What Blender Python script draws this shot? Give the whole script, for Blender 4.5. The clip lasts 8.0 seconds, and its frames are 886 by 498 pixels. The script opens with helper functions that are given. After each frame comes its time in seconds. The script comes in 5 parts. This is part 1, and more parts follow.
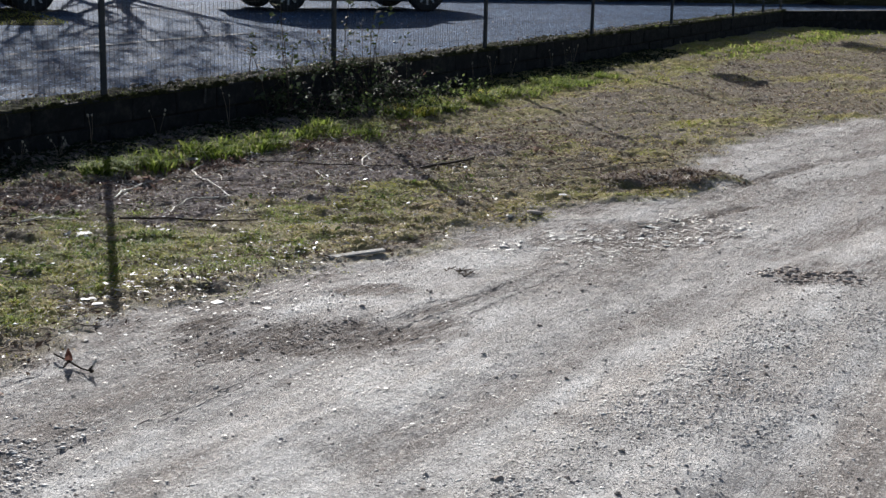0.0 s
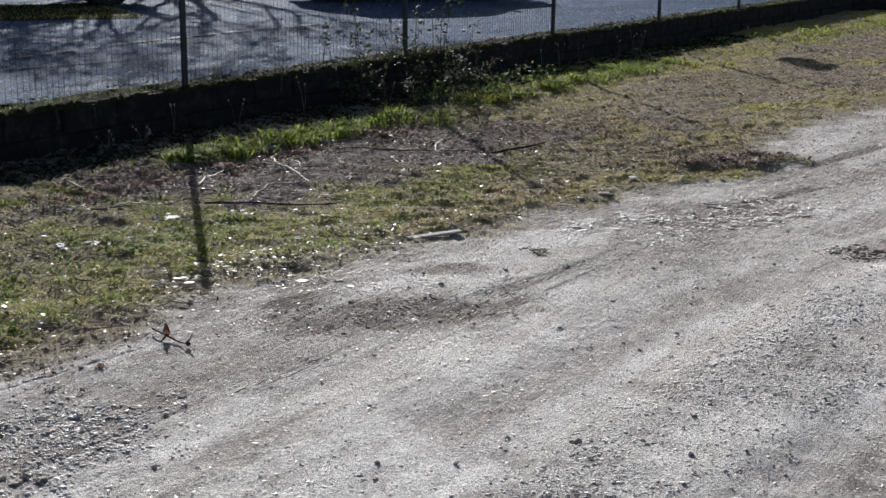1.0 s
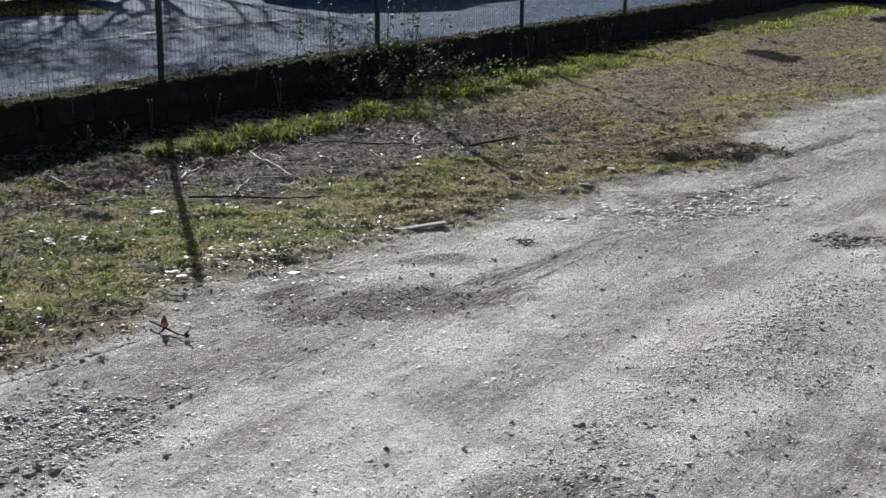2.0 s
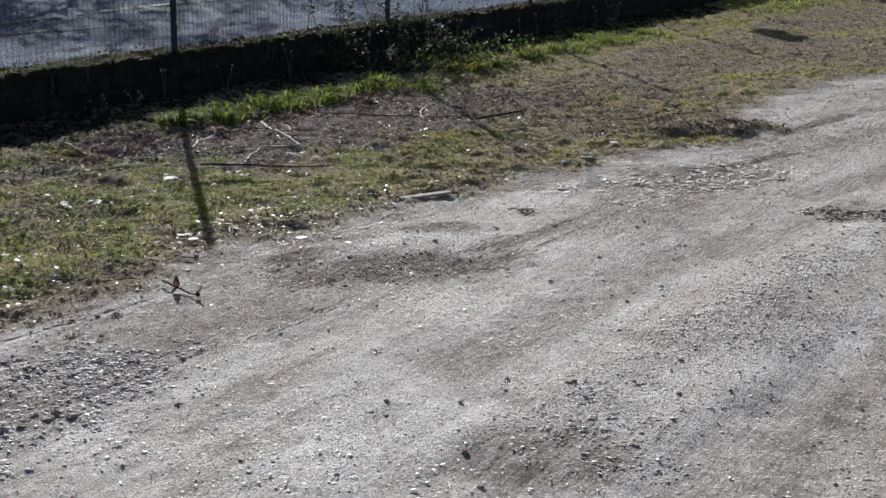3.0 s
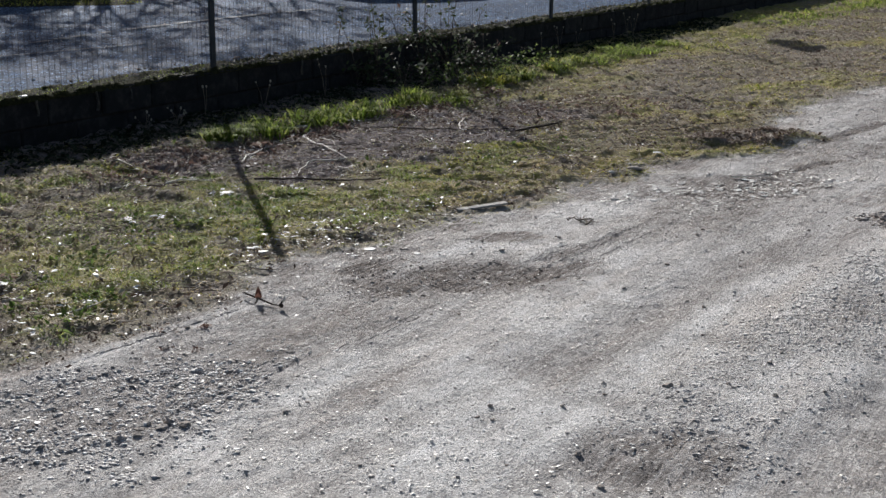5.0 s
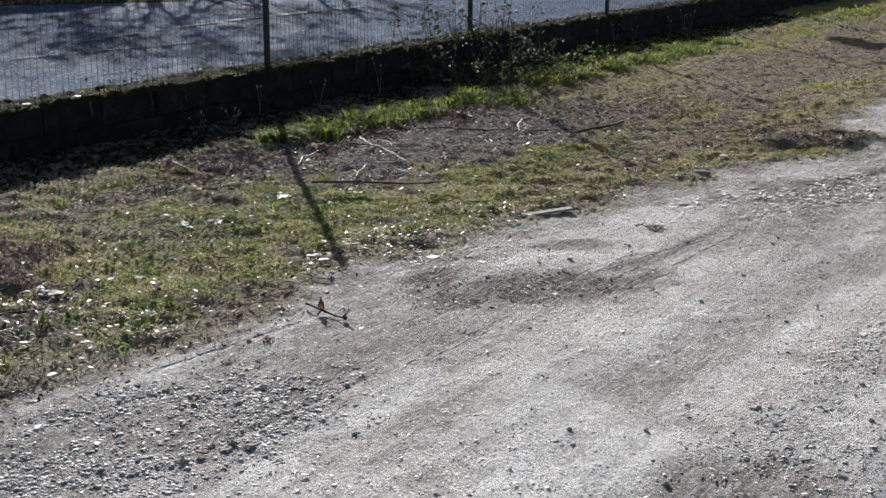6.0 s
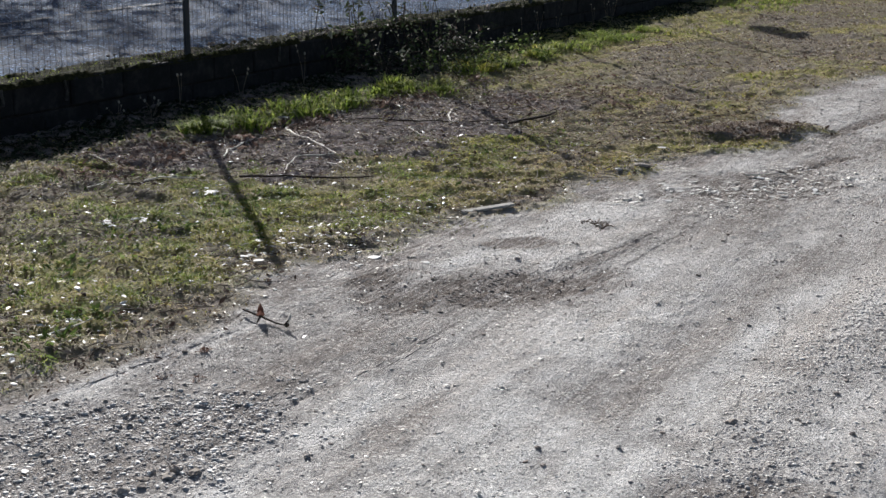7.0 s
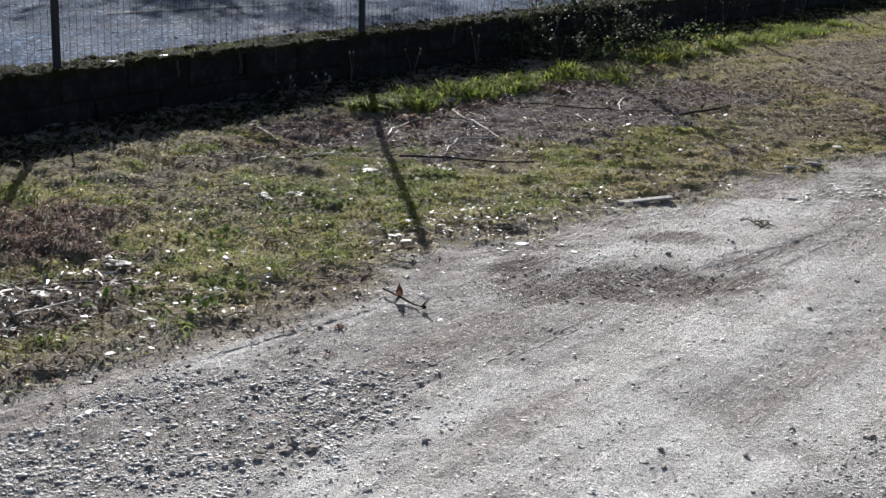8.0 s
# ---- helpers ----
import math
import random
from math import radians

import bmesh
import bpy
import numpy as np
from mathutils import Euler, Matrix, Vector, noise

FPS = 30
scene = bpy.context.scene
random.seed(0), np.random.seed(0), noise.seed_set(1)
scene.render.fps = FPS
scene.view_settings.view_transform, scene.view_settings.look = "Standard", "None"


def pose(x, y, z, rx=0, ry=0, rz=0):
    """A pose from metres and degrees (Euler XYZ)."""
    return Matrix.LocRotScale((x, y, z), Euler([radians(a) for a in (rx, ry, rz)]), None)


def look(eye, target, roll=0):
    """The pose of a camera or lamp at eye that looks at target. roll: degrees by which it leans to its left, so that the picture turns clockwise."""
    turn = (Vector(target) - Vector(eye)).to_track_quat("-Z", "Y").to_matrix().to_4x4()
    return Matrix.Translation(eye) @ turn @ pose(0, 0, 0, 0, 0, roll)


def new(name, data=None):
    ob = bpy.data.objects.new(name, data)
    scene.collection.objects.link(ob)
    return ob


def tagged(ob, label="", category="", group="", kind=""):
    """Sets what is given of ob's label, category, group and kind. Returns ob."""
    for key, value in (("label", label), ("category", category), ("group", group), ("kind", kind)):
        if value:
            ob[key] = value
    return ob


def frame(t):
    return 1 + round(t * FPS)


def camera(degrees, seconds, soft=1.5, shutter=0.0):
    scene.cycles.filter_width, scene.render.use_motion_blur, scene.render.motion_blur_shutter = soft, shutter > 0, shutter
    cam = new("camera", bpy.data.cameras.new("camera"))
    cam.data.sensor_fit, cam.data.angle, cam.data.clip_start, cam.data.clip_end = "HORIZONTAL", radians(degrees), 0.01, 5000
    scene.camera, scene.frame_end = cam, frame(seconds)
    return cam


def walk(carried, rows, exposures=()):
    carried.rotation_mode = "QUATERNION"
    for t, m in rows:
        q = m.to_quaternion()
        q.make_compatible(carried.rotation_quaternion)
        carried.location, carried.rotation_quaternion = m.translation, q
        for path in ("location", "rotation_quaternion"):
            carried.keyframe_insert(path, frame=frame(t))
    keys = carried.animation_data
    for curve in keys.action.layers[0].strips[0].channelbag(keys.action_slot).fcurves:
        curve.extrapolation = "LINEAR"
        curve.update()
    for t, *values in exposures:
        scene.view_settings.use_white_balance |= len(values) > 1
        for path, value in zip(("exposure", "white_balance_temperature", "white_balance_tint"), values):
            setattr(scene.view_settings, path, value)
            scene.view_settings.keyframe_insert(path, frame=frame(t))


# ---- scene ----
cam = camera(35.5, 8.0)

PATH = [
    (0, (-1.517, 1.581, 1.549), (0.2, 2.508, 1.11), 1.3),
    (0.2, (-1.535, 1.562, 1.528), (0.16, 2.52, 1.072), 1.1),
    (0.5, (-1.636, 1.511, 1.547), (0.042, 2.493, 1.078), 0.9),
    (1, (-1.744, 1.507, 1.556), (-0.078, 2.514, 1.101), 0.3),
    (1.5, (-1.845, 1.57, 1.559), (-0.156, 2.538, 1.101), 0.1),
    (1.7, (-1.85, 1.596, 1.553), (-0.155, 2.552, 1.093), 0.1),
    (2.8, (-2.015, 1.509, 1.55), (-0.324, 2.47, 1.083), 0.3),
    (3, (-2.043, 1.464, 1.555), (-0.361, 2.427, 1.061), 0.8),
    (3.5, (-2.134, 1.421, 1.558), (-0.481, 2.442, 1.082), 0.1),
    (4, (-2.21, 1.49, 1.55), (-0.543, 2.495, 1.091), 0.1),
    (4.5, (-2.282, 1.616, 1.56), (-0.598, 2.572, 1.06), 0.4),
    (4.7, (-2.304, 1.657, 1.551), (-0.61, 2.608, 1.075), 0.1),
    (5.8, (-2.182, 1.888, 1.552), (-0.513, 2.88, 1.074), 0.5),
    (6, (-2.149, 1.921, 1.558), (-0.491, 2.931, 1.078), 0.0),
    (6.5, (-2.037, 2.049, 1.552), (-0.345, 2.998, 1.065), -0.1),
    (7, (-1.961, 2.202, 1.544), (-0.242, 3.095, 1.045), 0.7),
    (7.5, (-1.904, 2.211, 1.543), (-0.221, 3.162, 1.03), 0.8),
    (7.8, (-1.858, 2.149, 1.543), (-0.238, 3.198, 1.017), 1.1),
    (8, (-1.831, 2.109, 1.537), (-0.254, 3.222, 1.011), 1.9),
]
EXPOSURES = [(0, 0.62), (0.5, 0.56), (1.5, 0.57), (3.5, 0.43), (4.0, 0.50), (4.5, 0.43), (6.0, 0.61), (7.0, 0.56), (8, 0.66)]
walk(cam, [(t, look(eye, target, roll)) for t, eye, target, roll in PATH], EXPOSURES)

# ---- world, sun, exposure ----
SUN_UP = radians(19.5)
SUN_XY = Vector((0.737, 0.676))
scene.view_settings.exposure = 0.35

world = bpy.data.worlds.new("sky")
scene.world = world
world.use_nodes = True
wn = world.node_tree
sky = wn.nodes.new("ShaderNodeTexSky")
sky.sky_type = "NISHITA"
sky.sun_disc = False
sky.sun_elevation = SUN_UP
sky.sun_rotation = math.atan2(SUN_XY.x, SUN_XY.y)
sky.air_density, sky.dust_density, sky.ozone_density = 0.75, 2.2, 0.8
back = wn.nodes["Background"]
back.inputs["Strength"].default_value = 0.05
wn.links.new(sky.outputs[0], back.inputs["Color"])

sun_data = bpy.data.lights.new("sun", "SUN")
sun_data.energy, sun_data.angle, sun_data.color = 5.0, radians(0.35), (1.0, 0.98, 0.96)
sun = new("sun", sun_data)
to_sun = Vector((SUN_XY.x * math.cos(SUN_UP), SUN_XY.y * math.cos(SUN_UP), math.sin(SUN_UP)))
sun.matrix_world = look(to_sun * 60, (0, 0, 0))

# ---- levels and lines of the plan ----
WALL_Y = 8.36          # front face of the low wall
WALL_BACK = 8.62
WALL_TOP = 0.378
ROAD_Z = 0.362
POST_Y = 8.41
CORNER = Vector((24.0, 8.40))
ROAD_DIR = Vector((0.82, -0.572)).normalized()
VERGE_X = [-30, -3, 0.6, 1.1, 1.6, 1.9, 2.4, 2.8, 3.1, 3.6, 4.0, 4.8, 5.7, 6.2, 6.42, 6.75, 7.05, 7.3, 7.8, 8.4, 10.4, 11.3, 11.8, 14, 20, 40]
VERGE_Y = [7.2, 5.6, 5.33, 5.25, 5.15, 5.14, 5.22, 5.27, 5.20, 5.10, 5.05, 4.86, 4.77, 4.66, 4.32, 4.16, 4.28, 4.52, 4.57, 4.74, 4.60, 4.33, 4.10, 3.6, 2.6, 0]
rng = np.random.default_rng(7)


# ---- numeric helpers ----
def lattice(ix, iy, seed):
    h = (ix.astype(np.int64) * 374761393 + iy.astype(np.int64) * 668265263 + seed * 1442695041) & 0xFFFFFFFF
    h = ((h ^ (h >> 13)) * 1274126177) & 0xFFFFFFFF
    return ((h ^ (h >> 16)) & 0xFFFF) / 65535.0


def vnoise(x, y, seed=0):
    x, y = np.asarray(x, float), np.asarray(y, float)
    ix, iy = np.floor(x), np.floor(y)
    fx, fy = x - ix, y - iy
    fx, fy = fx * fx * (3 - 2 * fx), fy * fy * (3 - 2 * fy)
    a, b = lattice(ix, iy, seed), lattice(ix + 1, iy, seed)
    c, d = lattice(ix, iy + 1, seed), lattice(ix + 1, iy + 1, seed)
    return (a * (1 - fx) + b * fx) * (1 - fy) + (c * (1 - fx) + d * fx) * fy


def fbm(x, y, scale, seed=0, octaves=4):
    out, amp, tot = 0, 1.0, 0
    for o in range(octaves):
        out = out + amp * vnoise(x * scale * 2 ** o, y * scale * 2 ** o, seed + o * 17)
        tot, amp = tot + amp, amp * 0.5
    return out / tot


def smooth(a, b, v):
    k = np.clip((v - a) / (b - a), 0, 1)
    return k * k * (3 - 2 * k)


def blob(x, y, cx, cy, rx, ry, turn=0.0):
    c, s = math.cos(turn), math.sin(turn)
    u, v = (x - cx) * c + (y - cy) * s, -(x - cx) * s + (y - cy) * c
    return 1 - smooth(0.55, 1.15, np.sqrt((u / rx) ** 2 + (v / ry) ** 2) + 0.55 * (fbm(x, y, 4.0, 91) - 0.5) * 2)


def streak(x, y, x0, y0, x1, y1, width):
    dx, dy = x1 - x0, y1 - y0
    n = math.hypot(dx, dy)
    along = ((x - x0) * dx + (y - y0) * dy) / n
    across = np.abs((x - x0) * dy - (y - y0) * dx) / n
    return (1 - smooth(0.5 * width, 1.2 * width, across)) * smooth(-0.1, 0.12, along) * (1 - smooth(n - 0.12, n + 0.1, along))


def verge_edge(x):
    return np.interp(x, VERGE_X, VERGE_Y)


def masks(x, y):
    """Cover of the ground: how much turf, bare brown soil, damp dark grit and pale dust."""
    wob = (fbm(x, y, 2.2, 5) - 0.5) * 0.36 + (fbm(x, y, 9, 6) - 0.5) * 0.16
    verge = smooth(-0.03, 0.26, y - verge_edge(x) + wob)
    verge = np.maximum(verge, blob(x, y, 7.12, 4.62, 0.55, 0.36, -1.15))
    bare = blob(x, y, 5.95, 6.82, 2.75, 0.90, -0.13)
    bare = np.maximum(bare, blob(x, y, 4.45, 7.2, 0.75, 0.5, -0.6))
    # Soil bared along the band of wall shade, to make it darker.
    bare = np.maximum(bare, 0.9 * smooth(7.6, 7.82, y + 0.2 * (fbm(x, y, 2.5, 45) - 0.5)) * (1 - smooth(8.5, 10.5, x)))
    bare = np.maximum(bare, 0.8 * blob(x, y, 1.62, 6.74, 0.6, 0.5))
    bare = np.maximum(bare, 0.8 * blob(x, y, 1.2, 5.95, 0.55, 0.36, 0.2))
    bare = np.maximum(bare, 0.75 * blob(x, y, 3.5, 7.25, 0.9, 0.2, 0.0))
    bare = np.maximum(bare, 0.9 * blob(x, y, 7.15, 4.6, 0.5, 0.3, -1.15))
    bare = np.maximum(bare, 0.55 * smooth(0.50, 0.68, fbm(x, y, 1.1, 44)))
    bare = np.maximum(bare, 0.75 * smooth(0.52, 0.62, fbm(x * 0.7, y * 1.2, 2.0, 47)) * smooth(6.5, 8.0, x) * (1 - smooth(6.9, 7.4, y)))
    bare = np.maximum(bare, 0.65 * smooth(0.57, 0.68, fbm(x, y, 4.2, 46)))
    bare = np.maximum(bare, 0.7 * smooth(7.0, 9.5, x) * smooth(0.42, 0.6, fbm(x, y, 0.9, 49)) * (1 - smooth(6.3, 7.2, y)))
    bare = np.maximum(bare, 0.85 * np.exp(-((y - verge_edge(x) - 0.14) / (0.12 + 0.07 * (x < 2.4))) ** 2) * (1 - smooth(5.6, 6.6, x)))
    damp = blob(x, y, 2.88, 4.53, 0.72, 0.40, -0.9)
    damp = np.maximum(damp, streak(x, y, 2.8, 4.26, 3.45, 4.16, 0.055))
    damp = np.maximum(damp, 0.7 * streak(x, y, 2.95, 4.42, 4.05, 4.22, 0.06))
    damp = np.maximum(damp, blob(x, y, 2.98, 4.28, 0.36, 0.15, -1.0))
    damp = np.maximum(damp, 0.5 * blob(x, y, 2.2, 4.93, 0.75, 0.2, 0.0))
    damp = np.maximum(damp, 0.68 * blob(x, y, 1.27, 3.04, 0.36, 0.26, -1.1))
    damp = np.maximum(damp, 0.45 * streak(x, y, 3.2, 4.25, 4.7, 4.22, 0.05))
    damp = np.maximum(damp, 0.3 * streak(x, y, 3.4, 4.15, 5.2, 4.12, 0.025))
    damp = np.maximum(damp, 0.32 * smooth(5.0, 7.0, x) * smooth(0.3, 0.5, fbm(x * 0.5, y * 1.5, 1.6, 34)))
    damp = np.maximum(damp, 0.75 * blob(x, y, 5.05, 3.05, 0.42, 0.22, 0.2))
    damp = np.maximum(damp, blob(x, y, 3.65, 4.71, 0.29, 0.15, -0.98))
    damp = np.maximum(damp, 0.65 * blob(x, y, 0.7, 4.82, 0.85, 0.34, -0.2))
    damp = np.maximum(damp, 0.5 * blob(x, y, 1.5, 4.85, 0.9, 0.26, -0.05))
    damp = np.maximum(damp, streak(x, y, 5.75, 4.11, 6.75, 3.82, 0.075))
    damp = np.maximum(damp, 0.6 * blob(x, y, 5.45, 4.22, 0.55, 0.10, -0.3))
    damp = np.maximum(damp, 0.85 * blob(x, y, 5.45, 4.1, 0.8, 0.45, -0.9))
    damp = np.maximum(damp, 0.7 * blob(x, y, 7.55, 3.55, 0.95, 0.36, -0.3))
    damp = np.maximum(damp, 0.7 * blob(x, y, 5.25, 2.85, 0.6, 0.3, -0.1))
    damp = np.maximum(damp, 0.6 * streak(x, y, 6.06, 3.28, 5.95, 2.85, 0.02))
    damp = np.maximum(damp, streak(x, y, 7.2, 4.16, 8.56, 3.96, 0.08))
    damp = np.maximum(damp, 0.75 * streak(x, y, 8.5, 3.98, 10.5, 3.35, 0.10))
    damp = np.maximum(damp, 0.7 * blob(x, y, 7.9, 3.62, 0.75, 0.16, -0.35))
    damp = np.maximum(damp, 0.5 * streak(x, y, 1.7, 3.63, 3.5, 3.56, 0.17))
    damp = np.maximum(damp, 0.5 * streak(x, y, 3.4, 3.58, 5.5, 3.05, 0.19))
    damp = np.maximum(damp, 0.75 * streak(x, y, 5.2, 3.45, 9.0, 2.6, 0.16))
    damp = np.maximum(damp, 0.5 * smooth(0.48, 0.64, fbm(x * 0.45, y * 1.5, 1.3, 30)))
    damp = np.maximum(damp, 0.3 * smooth(0.46, 0.62, fbm(x, y * 1.3, 3.2, 35)))
    damp = np.maximum(damp, 0.8 * smooth(-0.42, -0.02, y - verge_edge(x) + wob) * smooth(0.30, 0.5, fbm(x, y, 2.0, 33)))
    pale = smooth(0.4, 0.62, fbm(x * 0.35, y * 1.6, 1.4, 61))
    for x0, y0, x1, y1 in ((0.75, 4.51, 1.65, 4.47), (1.8, 4.46, 2.3, 4.38), (2.3, 4.66, 3.3, 4.5), (2.5, 4.5, 3.5, 4.32), (2.9, 4.33, 3.4, 4.25), (0.76, 4.475, 1.0, 4.455)):
        damp = np.maximum(damp, 0.6 * streak(x, y, x0, y0, x1, y1, 0.016))
    damp = np.maximum(damp, 0.6 * streak(x, y, 0.1, 5.40, 2.0, 5.2, 0.1) * smooth(0.3, 0.5, fbm(x, y, 3.0, 36)))
    damp = np.maximum(damp, 0.5 * blob(x, y, 0.6, 5.34, 0.7, 0.16, -0.1))
    damp = np.maximum(damp, streak(x, y, 0.72, 4.56, 0.88, 4.40, 0.022))
    strip = 0.3 * streak(x, y, 0.2, 5.27, 2.05, 5.06, 0.055)
    damp = damp * (1 - strip)
    pale = np.maximum(pale, strip)
    pale = np.maximum(pale, streak(x, y, 1.6, 4.08, 4.3, 3.95, 0.16))
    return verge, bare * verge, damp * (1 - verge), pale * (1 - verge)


def ground_z(x, y, fine=True):
    x, y = np.asarray(x, float), np.asarray(y, float)
    verge, bare, damp, pale = masks(x, y)
    z = 0.075 * smooth(7.1, 8.2, y) * (x > -20)
    z = z + verge * (0.05 * (fbm(x, y, 0.9, 3) - 0.5) + 0.05 * (fbm(x, y, 5, 4) - 0.5) * (1 - 0.6 * bare) + 0.03 * (vnoise(x * 11, y * 11, 14) - 0.5)) + 0.004 * verge
    z = z + 0.022 * (fbm(x * 0.5, y * 1.4, 0.9, 8) - 0.5)
    z = z + 0.026 * blob(x, y, 7.15, 4.6, 0.55, 0.32, -1.15) + 0.05 * blob(x, y, 1.62, 6.74, 0.55, 0.45) + 0.008 * blob(x, y, 3.65, 4.71, 0.29, 0.15, -0.98)
    z = z - 0.008 * damp
    z = z + 0.016 * streak(x, y, 1.2, 3.05, 8.0, 2.5, 0.34)
    for x0, y0, x1, y1 in ((1.80, 4.45, 2.25, 4.39), (1.80, 4.485, 2.2, 4.43), (0.75, 4.51, 1.65, 4.47), (2.6, 4.57, 3.1, 4.575),
                           (0.3, 5.24, 2.0, 5.05), (7.2, 4.18, 8.6, 3.98), (2.3, 4.66, 3.3, 4.5), (2.5, 4.5, 3.5, 4.32), (5.8, 4.1, 6.6, 3.85)):
        z = z - 0.0035 * streak(x, y, x0, y0, x1, y1, 0.014)
    if fine:
        z = z + 0.010 * (fbm(x, y, 18, 11) - 0.5) * (0.5 + 1.6 * damp + 2.2 * verge) + 0.006 * (vnoise(x * 40, y * 40, 12) - 0.5)
    return z


# ---- mesh helpers ----
def fast_mesh(name, verts, faces):
    """A mesh from an array of points and an array of faces that all have the same number of corners."""
    verts, faces = np.ascontiguousarray(verts, np.float32), np.ascontiguousarray(faces, np.int32)
    me = bpy.data.meshes.new(name)
    n, k = faces.shape
    me.vertices.add(len(verts))
    me.vertices.foreach_set("co", verts.ravel())
    me.loops.add(n * k)
    me.loops.foreach_set("vertex_index", faces.ravel())
    me.polygons.add(n)
    me.polygons.foreach_set("loop_start", np.arange(0, n * k, k, dtype=np.int32))
    me.update(calc_edges=True)
    me.validate()
    return me


def smooth_faces(me):
    me.polygons.foreach_set("use_smooth", np.ones(len(me.polygons), bool))


def thing(name, me, material, label, category, group="", kind="", parent=None):
    ob = new(name, me)
    if material:
        me.materials.clear()
        me.materials.append(material)
    if parent:
        ob.parent = parent
    tagged(ob, label, category, group, kind)
    return ob


def part(name, bm, material, parent, label="", soft=False):
    """One mesh object out of a bmesh, under a thing or a part."""
    me = bpy.data.meshes.new(name)
    bm.to_mesh(me)
    bm.free()
    if soft:
        smooth_faces(me)
    me.materials.append(material)
    ob = new(name, me)
    ob.parent = parent
    if label:
        ob["label"] = label
    return ob


def base(name, m, label, category, group="", kind=""):
    ob = new(name)
    ob.empty_display_size = 0.1
    ob.matrix_world = m
    return tagged(ob, label, category, group, kind)


def block(bm, x0, x1, y0, y1, z0, z1, bevel=0.0, m=None):
    vs = bmesh.ops.create_cube(bm, size=1)["verts"]
    for v in vs:
        v.co = Vector(((x0 + x1) / 2 + v.co.x * (x1 - x0), (y0 + y1) / 2 + v.co.y * (y1 - y0), (z0 + z1) / 2 + v.co.z * (z1 - z0)))
        if m:
            v.co = m @ v.co
    if bevel:
        es = list({e for v in vs for e in v.link_edges})
        bmesh.ops.bevel(bm, geom=es, offset=bevel, segments=2, affect="EDGES", profile=0.5)
    return bm


def tube(points, radii, sides=6):
    """Points and quads of a bent, tapering rod."""
    pts = [Vector(p) for p in points]
    verts, faces = [], []
    for i, p in enumerate(pts):
        d = (pts[min(i + 1, len(pts) - 1)] - pts[max(i - 1, 0)]).normalized()
        a = d.cross(Vector((0.13, 0.21, 0.97))).normalized()
        b = d.cross(a)
        for k in range(sides):
            w = 2 * math.pi * k / sides
            verts.append(p + (a * math.cos(w) + b * math.sin(w)) * radii[i])
    for i in range(len(pts) - 1):
        for k in range(sides):
            j = (k + 1) % sides
            faces.append((i * sides + k, i * sides + j, (i + 1) * sides + j, (i + 1) * sides + k))
    return verts, faces


class Pile:
    """Gathers many small meshes of equal face size into one."""

    def __init__(self):
        self.v, self.f, self.n = [], [], 0

    def add(self, verts, faces):
        verts, faces = np.asarray(verts, np.float32), np.asarray(faces, np.int32)
        self.v.append(verts)
        self.f.append(faces + self.n)
        self.n += len(verts)

    def mesh(self, name):
        return fast_mesh(name, np.concatenate(self.v), np.concatenate(self.f))


def scatter(name, template, faces, pos, size, yaw, squash, tilt=0.25):
    """Many turned and scaled copies of one small form, in one mesh. size: n, squash: n x 3."""
    n = len(pos)
    local = template[None] * squash[:, None, :] * size[:, None, None]
    local = local * (1 + 0.28 * (rng.random((n, len(template), 1)) - 0.5) * 2)
    ax, ay = (rng.random(n) - 0.5) * 2 * tilt, (rng.random(n) - 0.5) * 2 * tilt
    x, y, z = local[..., 0], local[..., 1], local[..., 2]
    y, z = y * np.cos(ax)[:, None] - z * np.sin(ax)[:, None], y * np.sin(ax)[:, None] + z * np.cos(ax)[:, None]
    x, z = x * np.cos(ay)[:, None] + z * np.sin(ay)[:, None], -x * np.sin(ay)[:, None] + z * np.cos(ay)[:, None]
    c, s = np.cos(yaw)[:, None], np.sin(yaw)[:, None]
    verts = np.stack((x * c - y * s, x * s + y * c, z), -1) + pos[:, None, :]
    f = faces[None] + (np.arange(n) * len(template))[:, None, None]
    return fast_mesh(name, verts.reshape(-1, 3), f.reshape(-1, faces.shape[1]))


def ico(subdiv=1):
    bm = bmesh.new()
    bmesh.ops.create_icosphere(bm, subdivisions=subdiv, radius=1.0)
    v = np.array([p.co[:] for p in bm.verts])
    f = np.array([[p.index for p in q.verts] for q in bm.faces])
    bm.free()
    return v, f


OCTA_V = np.array([(1, 0, 0), (0, 1, 0), (-1, 0, 0), (0, -1, 0), (0.15, 0.1, 1), (0, 0, -1)], float)
OCTA_F = np.array([(0, 1, 4), (1, 2, 4), (2, 3, 4), (3, 0, 4), (1, 0, 5), (2, 1, 5), (3, 2, 5), (0, 3, 5)])
ICO_V, ICO_F = ico(1)


